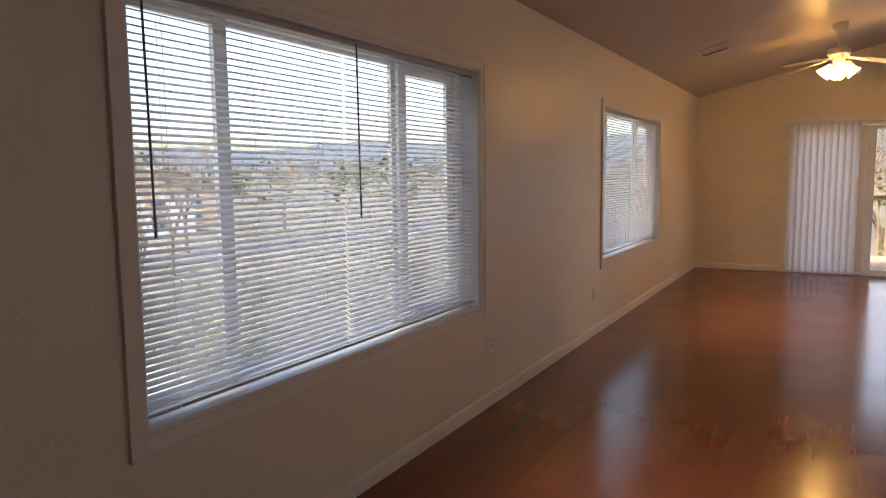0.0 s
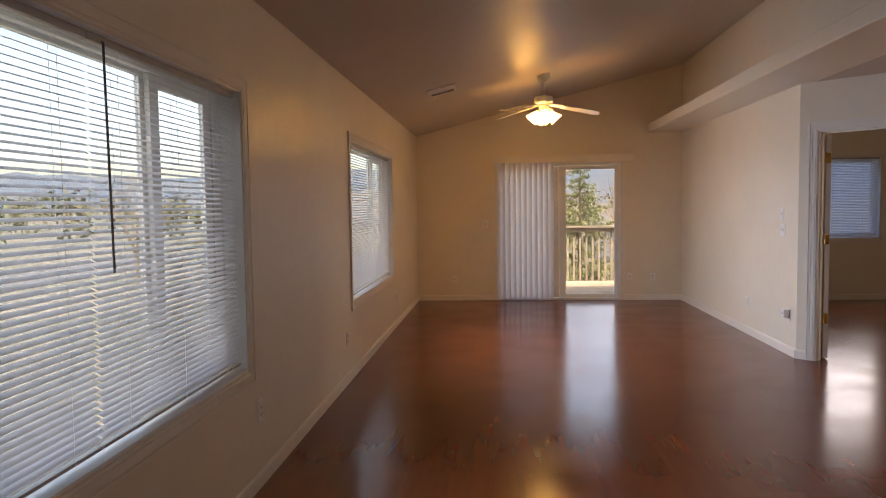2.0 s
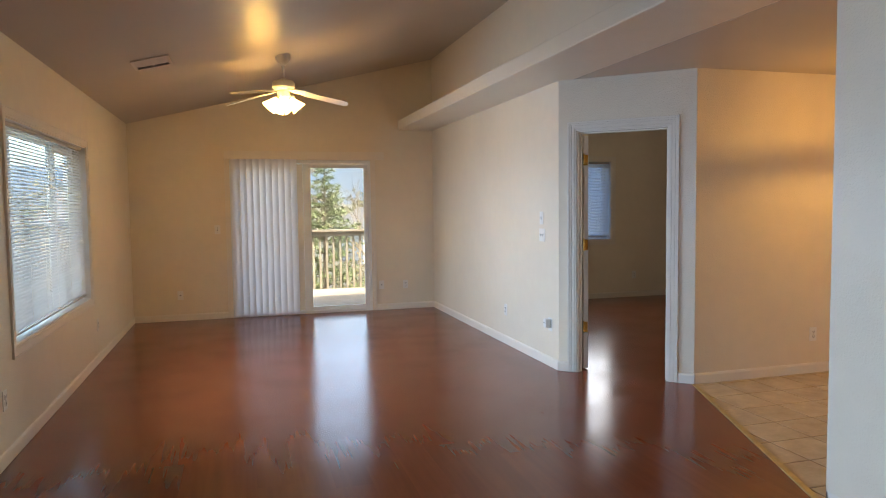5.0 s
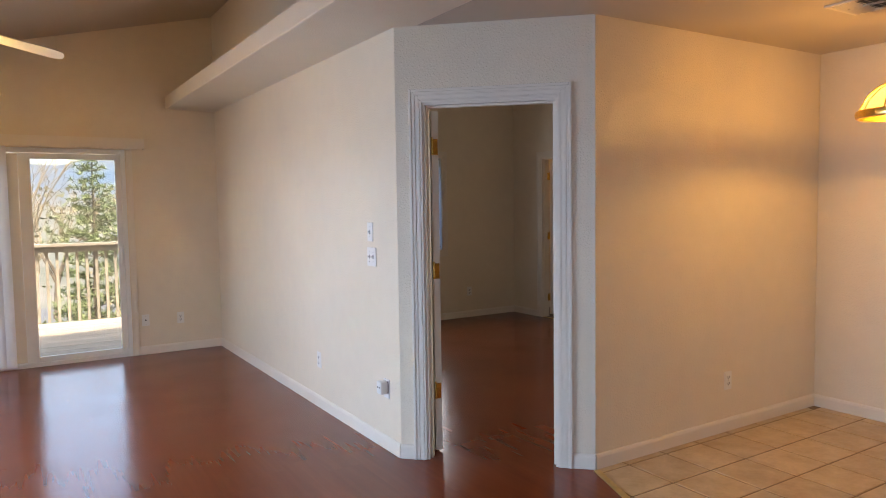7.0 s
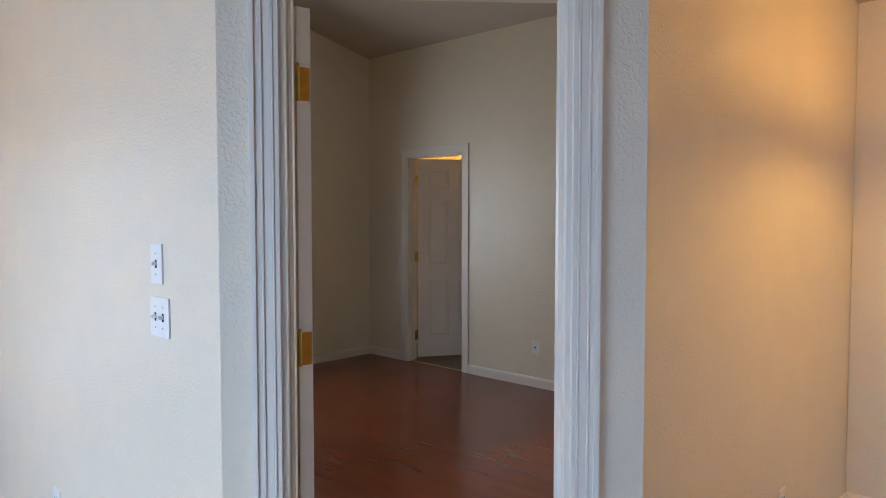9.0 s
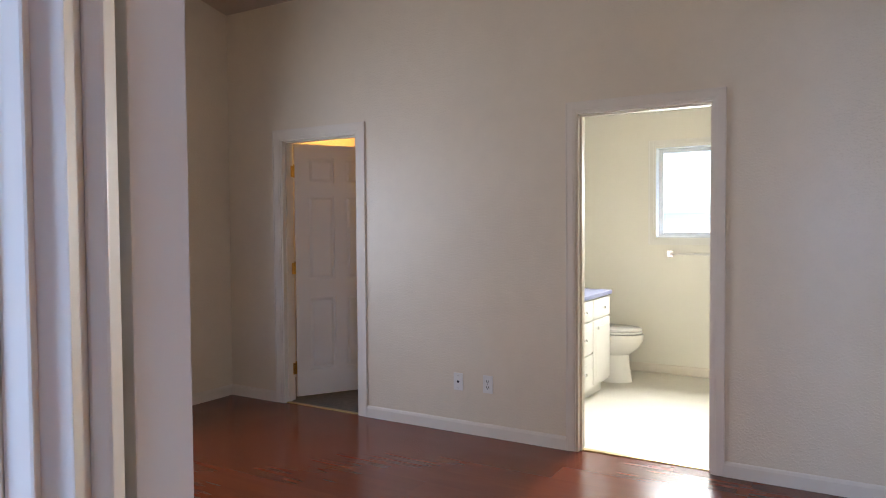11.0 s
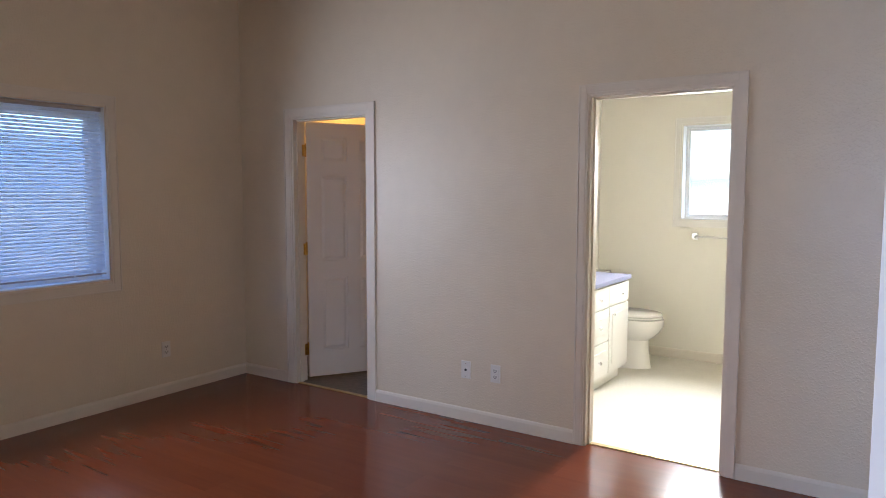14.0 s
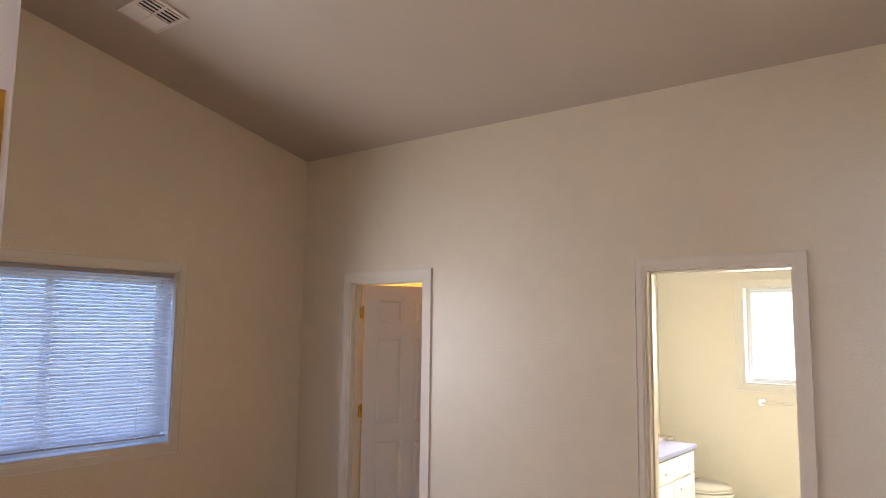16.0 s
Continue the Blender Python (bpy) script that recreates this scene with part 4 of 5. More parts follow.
for i in range(5):
    fan_blade(i)
for i in range(4):
    a = 4 + 90 * i
    m = pose(0, 0, 2.495, 0, 0, a) @ pose(0.055, 0, 0, 0, -42, 0)
    bm = bmesh.new()
    lathe(bm, [(0.022, -0.012), (0.030, -0.030), (0.044, -0.065), (0.060, -0.105), (0.076, -0.138), (0.074, -0.138), (0.058, -0.104), (0.042, -0.064), (0.028, -0.030), (0.020, -0.013)], 20, m)
    s = part("shade", bm, M_SHADE, t, "glowing frosted bell glass shade", smooth=True)
    bm = bmesh.new()
    lathe(bm, [(0.0, -0.01), (0.012, -0.02), (0.018, -0.05), (0.022, -0.07), (0.014, -0.086), (0.0, -0.09)], 12, m)
    part("bulb", bm, M_BULB, s, "lit bulb", smooth=True)
    bm = bmesh.new()
    lathe(bm, [(0.0, 0.004), (0.014, 0.002), (0.021, -0.012), (0.0215, -0.02), (0.0, -0.022)], 14, m)
    part("socket_cup", bm, M_BRASS, s, smooth=True)

# ---- dining pendant ----
PX, PY = 4.2, 5.05
t = thing("pendant_lamp", "brass pendant lamp with amber glass panels over the tile floor", "pendant lamp", pose(PX, PY, 0))
bm = bmesh.new()
lathe(bm, [(0.06, FLAT), (0.06, FLAT - 0.012), (0.02, FLAT - 0.035), (0.0, FLAT - 0.036)], 20)
part("canopy", bm, M_BRASS, t, smooth=True)
bm = bmesh.new()
for k in range(9):
    z0 = FLAT - 0.036 - k * 0.03
    tube(bm, (0, 0, z0), (0.004 * (-1) ** k, 0, z0 - 0.03), 0.004, sides=6)
part("chain", bm, M_BRASS, t)
bm = bmesh.new()
lathe(bm, [(0.0, 2.17), (0.018, 2.165), (0.03, 2.12), (0.055, 2.085), (0.072, 2.06), (0.066, 2.055), (0.0, 2.06)], 24)
part("cap", bm, M_BRASS, t, smooth=True)
prof = [(0.070, 2.058), (0.125, 2.03), (0.170, 1.985), (0.198, 1.93), (0.206, 1.905)]
for k in range(8):
    a0, a1 = 2 * math.pi * k / 8 + 0.02, 2 * math.pi * (k + 1) / 8 - 0.02
    bm = bmesh.new()
    rows = [[bm.verts.new((r * math.cos(a0 + (a1 - a0) * u / 4), r * math.sin(a0 + (a1 - a0) * u / 4), z)) for u in range(5)] for r, z in prof]
    for ra, rb in zip(rows, rows[1:]):
        for u in range(4):
            bm.faces.new((ra[u], ra[u + 1], rb[u + 1], rb[u]))
    part("glass_panel", bm, M_AMBER, t, "amber glass panel", smooth=True)
    bm = bmesh.new()
    c = 2 * math.pi * k / 8
    for (r0, z0), (r1, z1) in zip(prof, prof[1:]):
        tube(bm, (r0 * math.cos(c), r0 * math.sin(c), z0), (r1 * math.cos(c), r1 * math.sin(c), z1), 0.004, sides=6)
    part("rib", bm, M_BRASS, t)
bm = bmesh.new()
lathe(bm, [(0.199, 1.918), (0.214, 1.914), (0.219, 1.897), (0.214, 1.878), (0.199, 1.874), (0.199, 1.918)], 40, caps=False)
part("rim", bm, M_BRASS, t, smooth=True)
bm = bmesh.new()
tube(bm, (0, 0, 2.07), (0, 0, 1.995), 0.016, sides=12)
part("lamp_holder", bm, M_BRASS, t)

# ---- bathroom ----
VX0, VX1, VY, VT = BE + 0.125, 7.74, 8.075, 0.80
t = thing("vanity_cabinet", "white bathroom vanity cabinet with raised panel doors and drawers", "vanity", pose(0, 0, 0))
bm = bmesh.new()
box(bm, VX0, VX1, VY, 8.648, 0.10, VT - 0.001)
box(bm, VX0, VX1 - 0.002, VY + 0.06, 8.648, 0.001, 0.10)
part("body", bm, M_CABINET, t)


def front(nm, x0, x1, z0, z1, kx, kz):
    bm = bmesh.new()
    box(bm, x0, x1, VY - 0.018, VY - 0.001, z0, z1, bevel=0.003)
    if z1 - z0 > 0.2:
        box(bm, x0 + 0.055, x1 - 0.055, VY - 0.022, VY - 0.017, z0 + 0.055, z1 - 0.055, bevel=0.004)
    f = part(nm, bm, M_CABINET, t)
    bm = bmesh.new()
    lathe(bm, [(0.006, 0), (0.005, 0.012), (0.013, 0.018), (0.014, 0.024), (0.008, 0.030), (0.0, 0.031)], 14, Matrix.Translation((kx, VY - 0.018, kz)) @ Matrix.Rotation(radians(90), 4, "X"))
    part("knob", bm, M_CHROME, f, "round chrome knob", smooth=True)


front("drawer", 7.31, 7.725, 0.635, 0.785, 7.52, 0.71)
front("door", 7.31, 7.725, 0.125, 0.62, 7.355, 0.565)
for z0, z1 in ((0.635, 0.785), (0.385, 0.62), (0.125, 0.37)):
    front("drawer", 6.86, 7.295, z0, z1, 7.08, (z0 + z1) / 2)
front("door", 6.40, 6.845, 0.125, 0.785, 6.80, 0.565)
t = thing("bathroom_counter", "blue-grey laminate vanity countertop with backsplash", "countertop", pose(0, 0, 0))
bm = bmesh.new()
box(bm, VX0, VX1 + 0.015, VY - 0.03, 8.648, VT, VT + 0.032, bevel=0.006)
part("countertop", bm, M_COUNTER, t)
bm = bmesh.new()
box(bm, VX0, VX1 + 0.010, 8.628, 8.648, VT + 0.033, VT + 0.12, bevel=0.004)
part("backsplash", bm, M_COUNTER, t)
bm = bmesh.new()
lathe(bm, [(0.0, 0.0), (0.12, 0.0), (0.22, 0.004), (0.225, 0.016), (0.21, 0.02), (0.16, 0.012), (0.06, 0.006), (0.0, 0.004)], 32, Matrix.Translation((7.1, 8.36, VT + 0.033)) @ Matrix.Diagonal((1, 0.82, 1, 1)))
part("basin", bm, M_CERAMIC, t, "white oval basin", smooth=True)
bm = bmesh.new()
box(bm, VX0 + 0.02, 7.70, 8.640, 8.648, 0.98, 1.98, bevel=0.002)
part("wall_mirror", bm, M_MIRROR, None, "frameless rectangular wall mirror above the vanity", category="mirror")

TX = 8.12
t = thing("toilet", "white ceramic toilet with closed lid beside the vanity", "toilet", pose(TX, 8.218, 0))
bm = bmesh.new()
sections = ((0.0, 0.13, 0.250, 0.01), (0.03, 0.124, 0.242, 0.01), (0.16, 0.108, 0.222, 0.01), (0.235, 0.108, 0.214, 0.005), (0.262, 0.135, 0.236, -0.012), (0.30, 0.162, 0.262, -0.03), (0.36, 0.182, 0.282, -0.045), (0.418, 0.186, 0.285, -0.048), (0.425, 0.15, 0.22, -0.045))
rings = []
for z, rx, ry, cy in sections:
    ring = []
    for i in range(28):
        a = 2 * math.pi * i / 28
        ring.append(bm.verts.new((rx * math.cos(a), cy + ry * math.sin(a) * (1.0 if math.sin(a) < 0 else 0.85), z)))
    rings.append(ring)
for a, b in zip(rings, rings[1:]):
    for i in range(28):
        j = (i + 1) % 28
        bm.faces.new((a[i], a[j], b[j], b[i]))
bm.faces.new(rings[0][::-1])
bm.faces.new(rings[-1])
part("bowl", bm, M_CERAMIC, t, smooth=True)
for nm, z0, z1, g in (("seat", 0.426, 0.444, 1.03), ("lid", 0.446, 0.472, 1.015)):
    bm = bmesh.new()
    lo = []
    for z, s in ((z0, 0.97), (z0 + 0.004, 1.0), (z1 - 0.006, 1.0), (z1, 0.95)):
        lo.append([bm.verts.new((0.185 * g * s * math.cos(2 * math.pi * i / 28), -0.045 + 0.268 * g * s * math.sin(2 * math.pi * i / 28) * (1.0 if i > 14 else 0.80), z)) for i in range(28)])
    for a, b in zip(lo, lo[1:]):
        for i in range(28):
            bm.faces.new((a[i], a[(i + 1) % 28], b[(i + 1) % 28], b[i]))
    bm.faces.new(lo[0][::-1])
    bm.faces.new(lo[-1])
    part(nm, bm, M_CERAMIC, t, smooth=True)
bm = bmesh.new()
box(bm, -0.22, 0.22, 0.225, 0.425, 0.40, 0.75, bevel=0.025)
box(bm, -0.10, 0.10, 0.10, 0.26, 0.18, 0.385, bevel=0.02)
part("tank", bm, M_CERAMIC, t, smooth=True)
bm = bmesh.new()
box(bm, -0.232, 0.232, 0.215, 0.430, 0.751, 0.785, bevel=0.012)
part("tank_lid", bm, M_CERAMIC, t, smooth=True)
bm = bmesh.new()
tube(bm, (-0.16, 0.226, 0.69), (-0.16, 0.205, 0.69), 0.010, sides=10)
box(bm, -0.17, -0.10, 0.202, 0.210, 0.682, 0.696, bevel=0.003)
part("flush_lever", bm, M_CHROME, t, "chrome flush lever")

t = thing("towel_bar", "white towel bar under the bathroom window", "towel bar", pose(8.60, 7.53, 1.10))
bm = bmesh.new()
tube(bm, (-0.065, -0.24, 0), (-0.065, 0.24, 0), 0.009, sides=12)
part("bar", bm, M_PLATE, t, smooth=True)
for y in (-0.24, 0.24):
    bm = bmesh.new()
    box(bm, -0.012, 0.0, y - 0.026, y + 0.026, -0.03, 0.03, bevel=0.004)
    box(bm, -0.080, -0.010, y - 0.013, y + 0.013, -0.014, 0.014, bevel=0.004)
    part("bracket", bm, M_CHROME, t)

# ---- deck ----
DZ = -0.06
t = thing("deck", "weathered wooden deck outside the sliding door", "deck", pose(0, 0, 0))
rng = random.Random(11)
me = bpy.data.meshes.new("board")
bm = bmesh.new()
box(bm, -3.5, 3.5, -0.068, 0.068, -0.035, 0.0, bevel=0.004)
bm.to_mesh(me)
bm.free()
me.materials.append(M_DECK)
for i in range(21):
    piece("board", me, t, pose(0.6 + rng.uniform(-0.01, 0.01), OUT + 0.09 + i * 0.143, DZ + rng.uniform(-0.001, 0.001)))
RY = OUT + 0.02 + 21 * 0.143
bm = bmesh.new()
for x in np.arange(-2.8, 4.0, 0.6):
    box(bm, x, x + 0.04, OUT, RY, DZ - 0.23, DZ - 0.04)
part("joist", bm, M_RAILW, t)
t = thing("deck_railing", "weathered wooden deck railing with square balusters", "railing", pose(0, RY, DZ))
for nm, r in (("top_rail", (-2.9, 4.1, -0.09, 0.055, 1.035, 1.073)), ("upper_rail", (-2.9, 4.1, -0.038, 0.0, 0.955, 1.034)), ("rim_board", (-2.9, 4.1, -0.010, 0.028, -0.24, 0.0))):
    bm = bmesh.new()
    box(bm, *r, bevel=0.004)
    part(nm, bm, M_RAILW, t)
me = bpy.data.meshes.new("baluster")
bm = bmesh.new()
box(bm, -0.018, 0.018, 0.029, 0.065, -0.12, 1.034, bevel=0.003)
bm.to_mesh(me)
bm.free()
me.materials.append(M_RAILW)
for i in range(58):
    piece("baluster", me, t, pose(-2.85 + i * 0.12, 0, 0))
for x in (-2.8, -0.6, 2.35, 4.0):
    bm = bmesh.new()
    box(bm, x - 0.045, x + 0.045, -0.13, -0.04, -3.2, 1.03, bevel=0.005)
    part("post", bm, M_RAILW, t)

# ---- outdoors ----
GZ = -3.2
bm = bmesh.new()
bmesh.ops.create_grid(bm, x_segments=60, y_segments=60, size=1500)
for v in bm.verts:
    d = v.co.xy.length
    v.co.z = GZ + max(0.0, (d - 120) * 0.012) + (noise.noise(v.co * 0.01) * 2 if d > 120 else 0)
part("ground", bm, M_GROUND, None, "winter grass and earth", kind="structure", smooth=True)


def sheet(name, pts, z, mat, label):
    bm = bmesh.new()
    top = [bm.verts.new((x, y, z)) for x, y in pts]
    bot = [bm.verts.new((x, y, z - 0.3)) for x, y in pts]
    n = len(pts)
    for i in range(n):
        bm.faces.new((bot[i], bot[(i + 1) % n], top[(i + 1) % n], top[i]))
    bm.faces.new(top)
    bm.faces.new(bot[::-1])
    return part(name, bm, mat, None, label, kind="structure")


sheet("road", [(-20, 36), (40, 30), (40, 37), (-20, 43)], GZ + 0.03, M_ROAD, "grey asphalt street")
sheet("road_west", [(-34, -60), (-27, -60), (-31, 70), (-38, 70)], GZ + 0.035, M_ROAD, "grey asphalt street")
sheet("pavement", [(-26, -12), (-9, -10), (-10, 10), (-26, 14)], GZ + 0.025, M_GRAVEL, "pale gravel parking lot")
sheet("driveway", [(-60, 6), (-40, 4), (-38, 30), (-60, 34)], GZ + 0.03, M_GRAVEL, "pale gravel yard")

bm = bmesh.new()
cols, rows = 220, 9
grid = []
for j in range(rows):
    row = []
    for i in range(cols + 1):
        a = 2 * math.pi * i / cols
        r = 620 + 55 * j
        prof_h = [0, .18, .38, .58, .78, .93, 1.0, 0.8, 0.3][j]
        nrt = max(0.0, math.cos(a - radians(66))) ** 4
        h = (8 + 34 * (0.5 - 0.5 * math.cos(a)) + 42 * nrt + 16 * noise.fractal(Vector((math.cos(a) * 3, math.sin(a) * 3, 0.3)), 1.0, 2.0, 5)) * prof_h
        h += 5 * noise.noise(Vector((math.cos(a) * 40, math.sin(a) * 40, j * 0.7))) * prof_h
        row.append(bm.verts.new((r * math.cos(a), r * math.sin(a), GZ + 5 + h)))
    grid.append(row)
for a, b in zip(grid, grid[1:]):
    for i in range(cols):
        bm.faces.new((a[i], a[i + 1], b[i + 1], b[i]))
# Aerial haze over the ridge comes only from this material's blue.
part("backdrop", bm, M_HILL, None, "distant wooded hills with haze blue put into their colour", kind="structure", smooth=True)


def bare_tree(name, x, y, height, seed, label, levels=5, mat=None, spread=0.55):
    rng = random.Random(seed)
    t = thing(name, label, "tree", pose(x, y, GZ - 0.05), group="bare trees")
    trunk, twigs = bmesh.new(), bmesh.new()

    def grow(p, d, length, r, lev):
        q = p + d * length
        bm = trunk if lev < 2 else twigs
        tube(bm, p, q, r, r * 0.68, 6 if lev < 2 else 3)
        if lev >= levels:
            return
        for k in range(rng.choice((2, 3, 3)) if lev else 4):
            nd = (d + Vector((rng.uniform(-1, 1), rng.uniform(-1, 1), rng.uniform(-0.25, 0.7))) * spread * (1.25 if lev == 0 else 1)).normalized()
            grow(p + d * length * rng.uniform(0.65, 1.0), nd, length * rng.uniform(0.6, 0.85), r * rng.uniform(0.45, 0.64), lev + 1)

    grow(Vector((0, 0, 0)), Vector((rng.uniform(-.06, .06), rng.uniform(-.06, .06), 1)).normalized(), height * 0.30, height * 0.018, 0)
    part("trunk", trunk, M_BARK, t, smooth=True)
    part("crown", twigs, mat or M_TWIG, t, "pale bare winter branches")
    return t


def pine(name, x, y, height, seed, label, radius=0.24):
    rng = random.Random(seed)
    t = thing(name, label, "tree", pose(x, y, GZ - 0.05), group="pine trees")
    bm = bmesh.new()
    tube(bm, (0, 0, 0), (0.05, 0.02, height * 0.97), height * 0.022, 0.012, 8)
    limbs = bmesh.new()
    needles_v, needles_f = [], []
    z = height * 0.10
    while z < height * 0.98:
        f = z / height
        reach = height * radius * (1 - f) ** 0.75 * rng.uniform(0.75, 1.15) + 0.10
        n = 6 if f < 0.75 else 5
        a0 = rng.uniform(0, 6.28)
        for k in range(n):
            a = a0 + 6.283 * k / n + rng.uniform(-0.3, 0.3)
            rr = reach * rng.uniform(0.7, 1.1)
            tip = Vector((math.cos(a) * rr, math.sin(a) * rr, z + rr * rng.uniform(0.05, 0.38)))
            base = Vector((0, 0, z))
            tube(limbs, base, tip, 0.022 * (1 - f) + 0.006, 0.004, 4)
            for s in range(max(3, int(rr / 0.13))):
                u = 0.25 + 0.78 * (s + rng.random()) / max(3, int(rr / 0.13))
                c = base.lerp(tip, min(u, 1.03)) + Vector((rng.gauss(0, 0.06), rng.gauss(0, 0.06), rng.gauss(0.02, 0.05)))
                for _ in range(14):
                    d = Vector((rng.gauss(0, 1), rng.gauss(0, 1), rng.gauss(0.35, 0.8))).normalized() * rng.uniform(0.12, 0.22)
                    w = d.cross(Vector((rng.gauss(0, 1), rng.gauss(0, 1), rng.gauss(0, 1)))).normalized() * 0.016
                    i = len(needles_v)
                    needles_v += [c - w, c + w, c + d]
                    needles_f.append((i, i + 1, i + 2))
        z += height * rng.uniform(0.030, 0.05)
    part("trunk", bm, M_BARK, t, smooth=True)
    part("limbs", limbs, M_BARK, t)
    me = bpy.data.meshes.new("crown")
    me.from_pydata([tuple(v) for v in needles_v], [], needles_f)
    me.materials.append(M_NEEDLE)
    c = new("crown", me)
    c.parent = t
    tagged(c, "dense green needle tufts")
    return t


def shrub(x, y, r, seed, mat, label):
    rng = random.Random(seed)
    t = thing("shrub", label, "shrub", pose(x, y, GZ), group="shrubs")
    vs, fs = [], []
    for _ in range(int(420 * r)):
        c = Vector((rng.gauss(0, 0.45), rng.gauss(0, 0.45), abs(rng.gauss(0.45, 0.4)))) * r
        d = Vector((rng.gauss(0, 1), rng.gauss(0, 1), rng.gauss(0.3, 1))).normalized() * rng.uniform(0.06, 0.16)
        w = d.cross(Vector((rng.gauss(0, 1), rng.gauss(0, 1), 1))).normalized() * 0.045
        i = len(vs)
        vs += [tuple(c - w), tuple(c + d * 0.5 - w * 1.5), tuple(c + d), tuple(c + w)]
        fs.append((i, i + 1, i + 2, i + 3))
    me = bpy.data.meshes.new("leaves")
    me.from_pydata(vs, [], fs)
    me.materials.append(mat)
    o = new("leaves", me)
    o.parent = t
    bm = bmesh.new()
    for _ in range(9):
        tube(bm, (0, 0, -0.05), (rng.gauss(0, 0.4) * r, rng.gauss(0, 0.4) * r, r * rng.uniform(0.5, 0.9)), 0.02, 0.005, 4)
    part("stems", bm, M_BARK, t)
    return t


def house(x, y, w, d, h, rise, turn, wallmat, label):
    t = thing("house", label, "house", pose(x, y, GZ, 0, 0, turn), group="houses outside")
    bm = bmesh.new()
    box(bm, -w / 2, w / 2, -d / 2, d / 2, -0.3, h)
    prism(bm, [(-w / 2, h), (w / 2, h), (0, h + rise)], -d / 2, d / 2)
    part("wall", bm, wallmat, t)
    bm = bmesh.new()
    for s in (-1, 1):
        a, b = Vector((0, 0, h + rise + 0.08)), Vector((s * (w / 2 + 0.45), 0, h - rise * 0.9 / w + 0.03))
        q = [a + Vector((0, -d / 2 - 0.4, 0)), b + Vector((0, -d / 2 - 0.4, 0)), b + Vector((0, d / 2 + 0.4, 0)), a + Vector((0, d / 2 + 0.4, 0))]
        top = [bm.verts.new(v + Vector((0, 0, 0.14))) for v in q]
        bot = [bm.verts.new(v) for v in q]
        for i in range(4):
            bm.faces.new((bot[i], bot[(i + 1) % 4], top[(i + 1) % 4], top[i]))
        bm.faces.new(top)
        bm.faces.new(bot[::-1])
    part("roof", bm, M_ROOF, t, "grey shingle roof")
    for wx, wz in ((-w * 0.28, h * 0.32), (w * 0.22, h * 0.32), (-w * 0.28, h * 0.72), (w * 0.22, h * 0.72)):
        for side in (-1, 1):
            bm = bmesh.new()
            y0 = side * d / 2
            lo, hi = sorted((y0, y0 + side * 0.05))
            box(bm, wx - 0.62, wx + 0.62, lo, hi, wz - 0.55, wz + 0.55)
            win = part("window", bm, M_SIDING, t)
            bm = bmesh.new()
            lo, hi = sorted((y0 + side * 0.045, y0 + side * 0.056))
            box(bm, wx - 0.54, wx - 0.03, lo, hi, wz - 0.47, wz + 0.47)
            box(bm, wx + 0.03, wx + 0.54, lo, hi, wz - 0.47, wz + 0.47)
            part("pane", bm, M_HGLASS, win)
    return t


def car(x, y, turn, paint, label):
    t = thing("car", label, "car", pose(x, y, GZ + 0.03, 0, 0, turn), group="parked cars")
    bm = bmesh.new()
    prism(bm, [(-2.15, 0.35), (2.15, 0.35), (2.2, 0.62), (2.1, 0.82), (1.1, 0.95), (-1.95, 0.98), (-2.2, 0.8)], -0.86, 0.86)
    bmesh.ops.bevel(bm, geom=list(bm.edges), offset=0.06, segments=2, affect="EDGES")
    body = part("body", bm, paint, t, smooth=True)
    bm = bmesh.new()
    prism(bm, [(-1.75, 0.96), (1.05, 0.94), (0.35, 1.40), (-1.25, 1.44)], -0.74, 0.74)
    bmesh.ops.bevel(bm, geom=list(bm.edges), offset=0.05, segments=2, affect="EDGES")
    part("cabin", bm, M_HGLASS, t, "dark window band", smooth=True)
    bm = bmesh.new()
    box(bm, -1.22, 0.30, -0.70, 0.70, 1.40, 1.46, bevel=0.02)
    part("roof", bm, paint, t)
    for wx in (-1.35, 1.35):
        for side in (-1, 1):
            bm = bmesh.new()
            tube(bm, (wx, side * 0.68, 0.32), (wx, side * 0.88, 0.32), 0.32, sides=20)
            wheel = part("wheel", bm, M_TYRE, t)
            bm = bmesh.new()
            tube(bm, (wx, side * 0.875, 0.32), (wx, side * 0.892, 0.32), 0.19, sides=14)
            part("rim", bm, M_CHROME, wheel)
    return t


pine("pine_tree", 2.35, 25.0, 6.4, 3, "green pine tree beyond the deck railing", radius=0.31)
pine("pine_tree", -14.0, 37.0, 9.0, 21, "green pine tree near the corner of the building")
pine("pine_tree", -16.5, 41.0, 9.5, 27, "green pine tree near the corner of the building", radius=0.28)
pine("pine_tree", 9.5, 41.0, 8.0, 8, "green pine tree beside the street")
bare_tree("bare_tree", -0.3, 19.5, 7.5, 4, "leafless tree with pale branches behind the deck", levels=6, spread=0.62)
bare_tree("bare_tree", 5.6, 33.0, 6.8, 9, "leafless tree near the white house", levels=5)
bare_tree("bare_tree", 1.9, 37.0, 7.0, 15, "leafless tree along the street", levels=5)
for i, (x, y, h) in enumerate(((-15, 3, 5.5), (-17, 10.5, 6.0), (-30, 4, 7.5), (-42, -8, 8.0), (-44, 18, 8.5), (-40, 44, 8), (-22, 40, 7.5), (-52, 30, 9), (-16, -8, 6), (-24, 17, 7), (-27, 22, 7.5), (-20, 15, 6), (-33, 28, 8.5), (-13, 8, 5.5))):
    bare_tree("bare_tree", x, y, h, 30 + i, "leafless winter tree among the houses", levels=5)
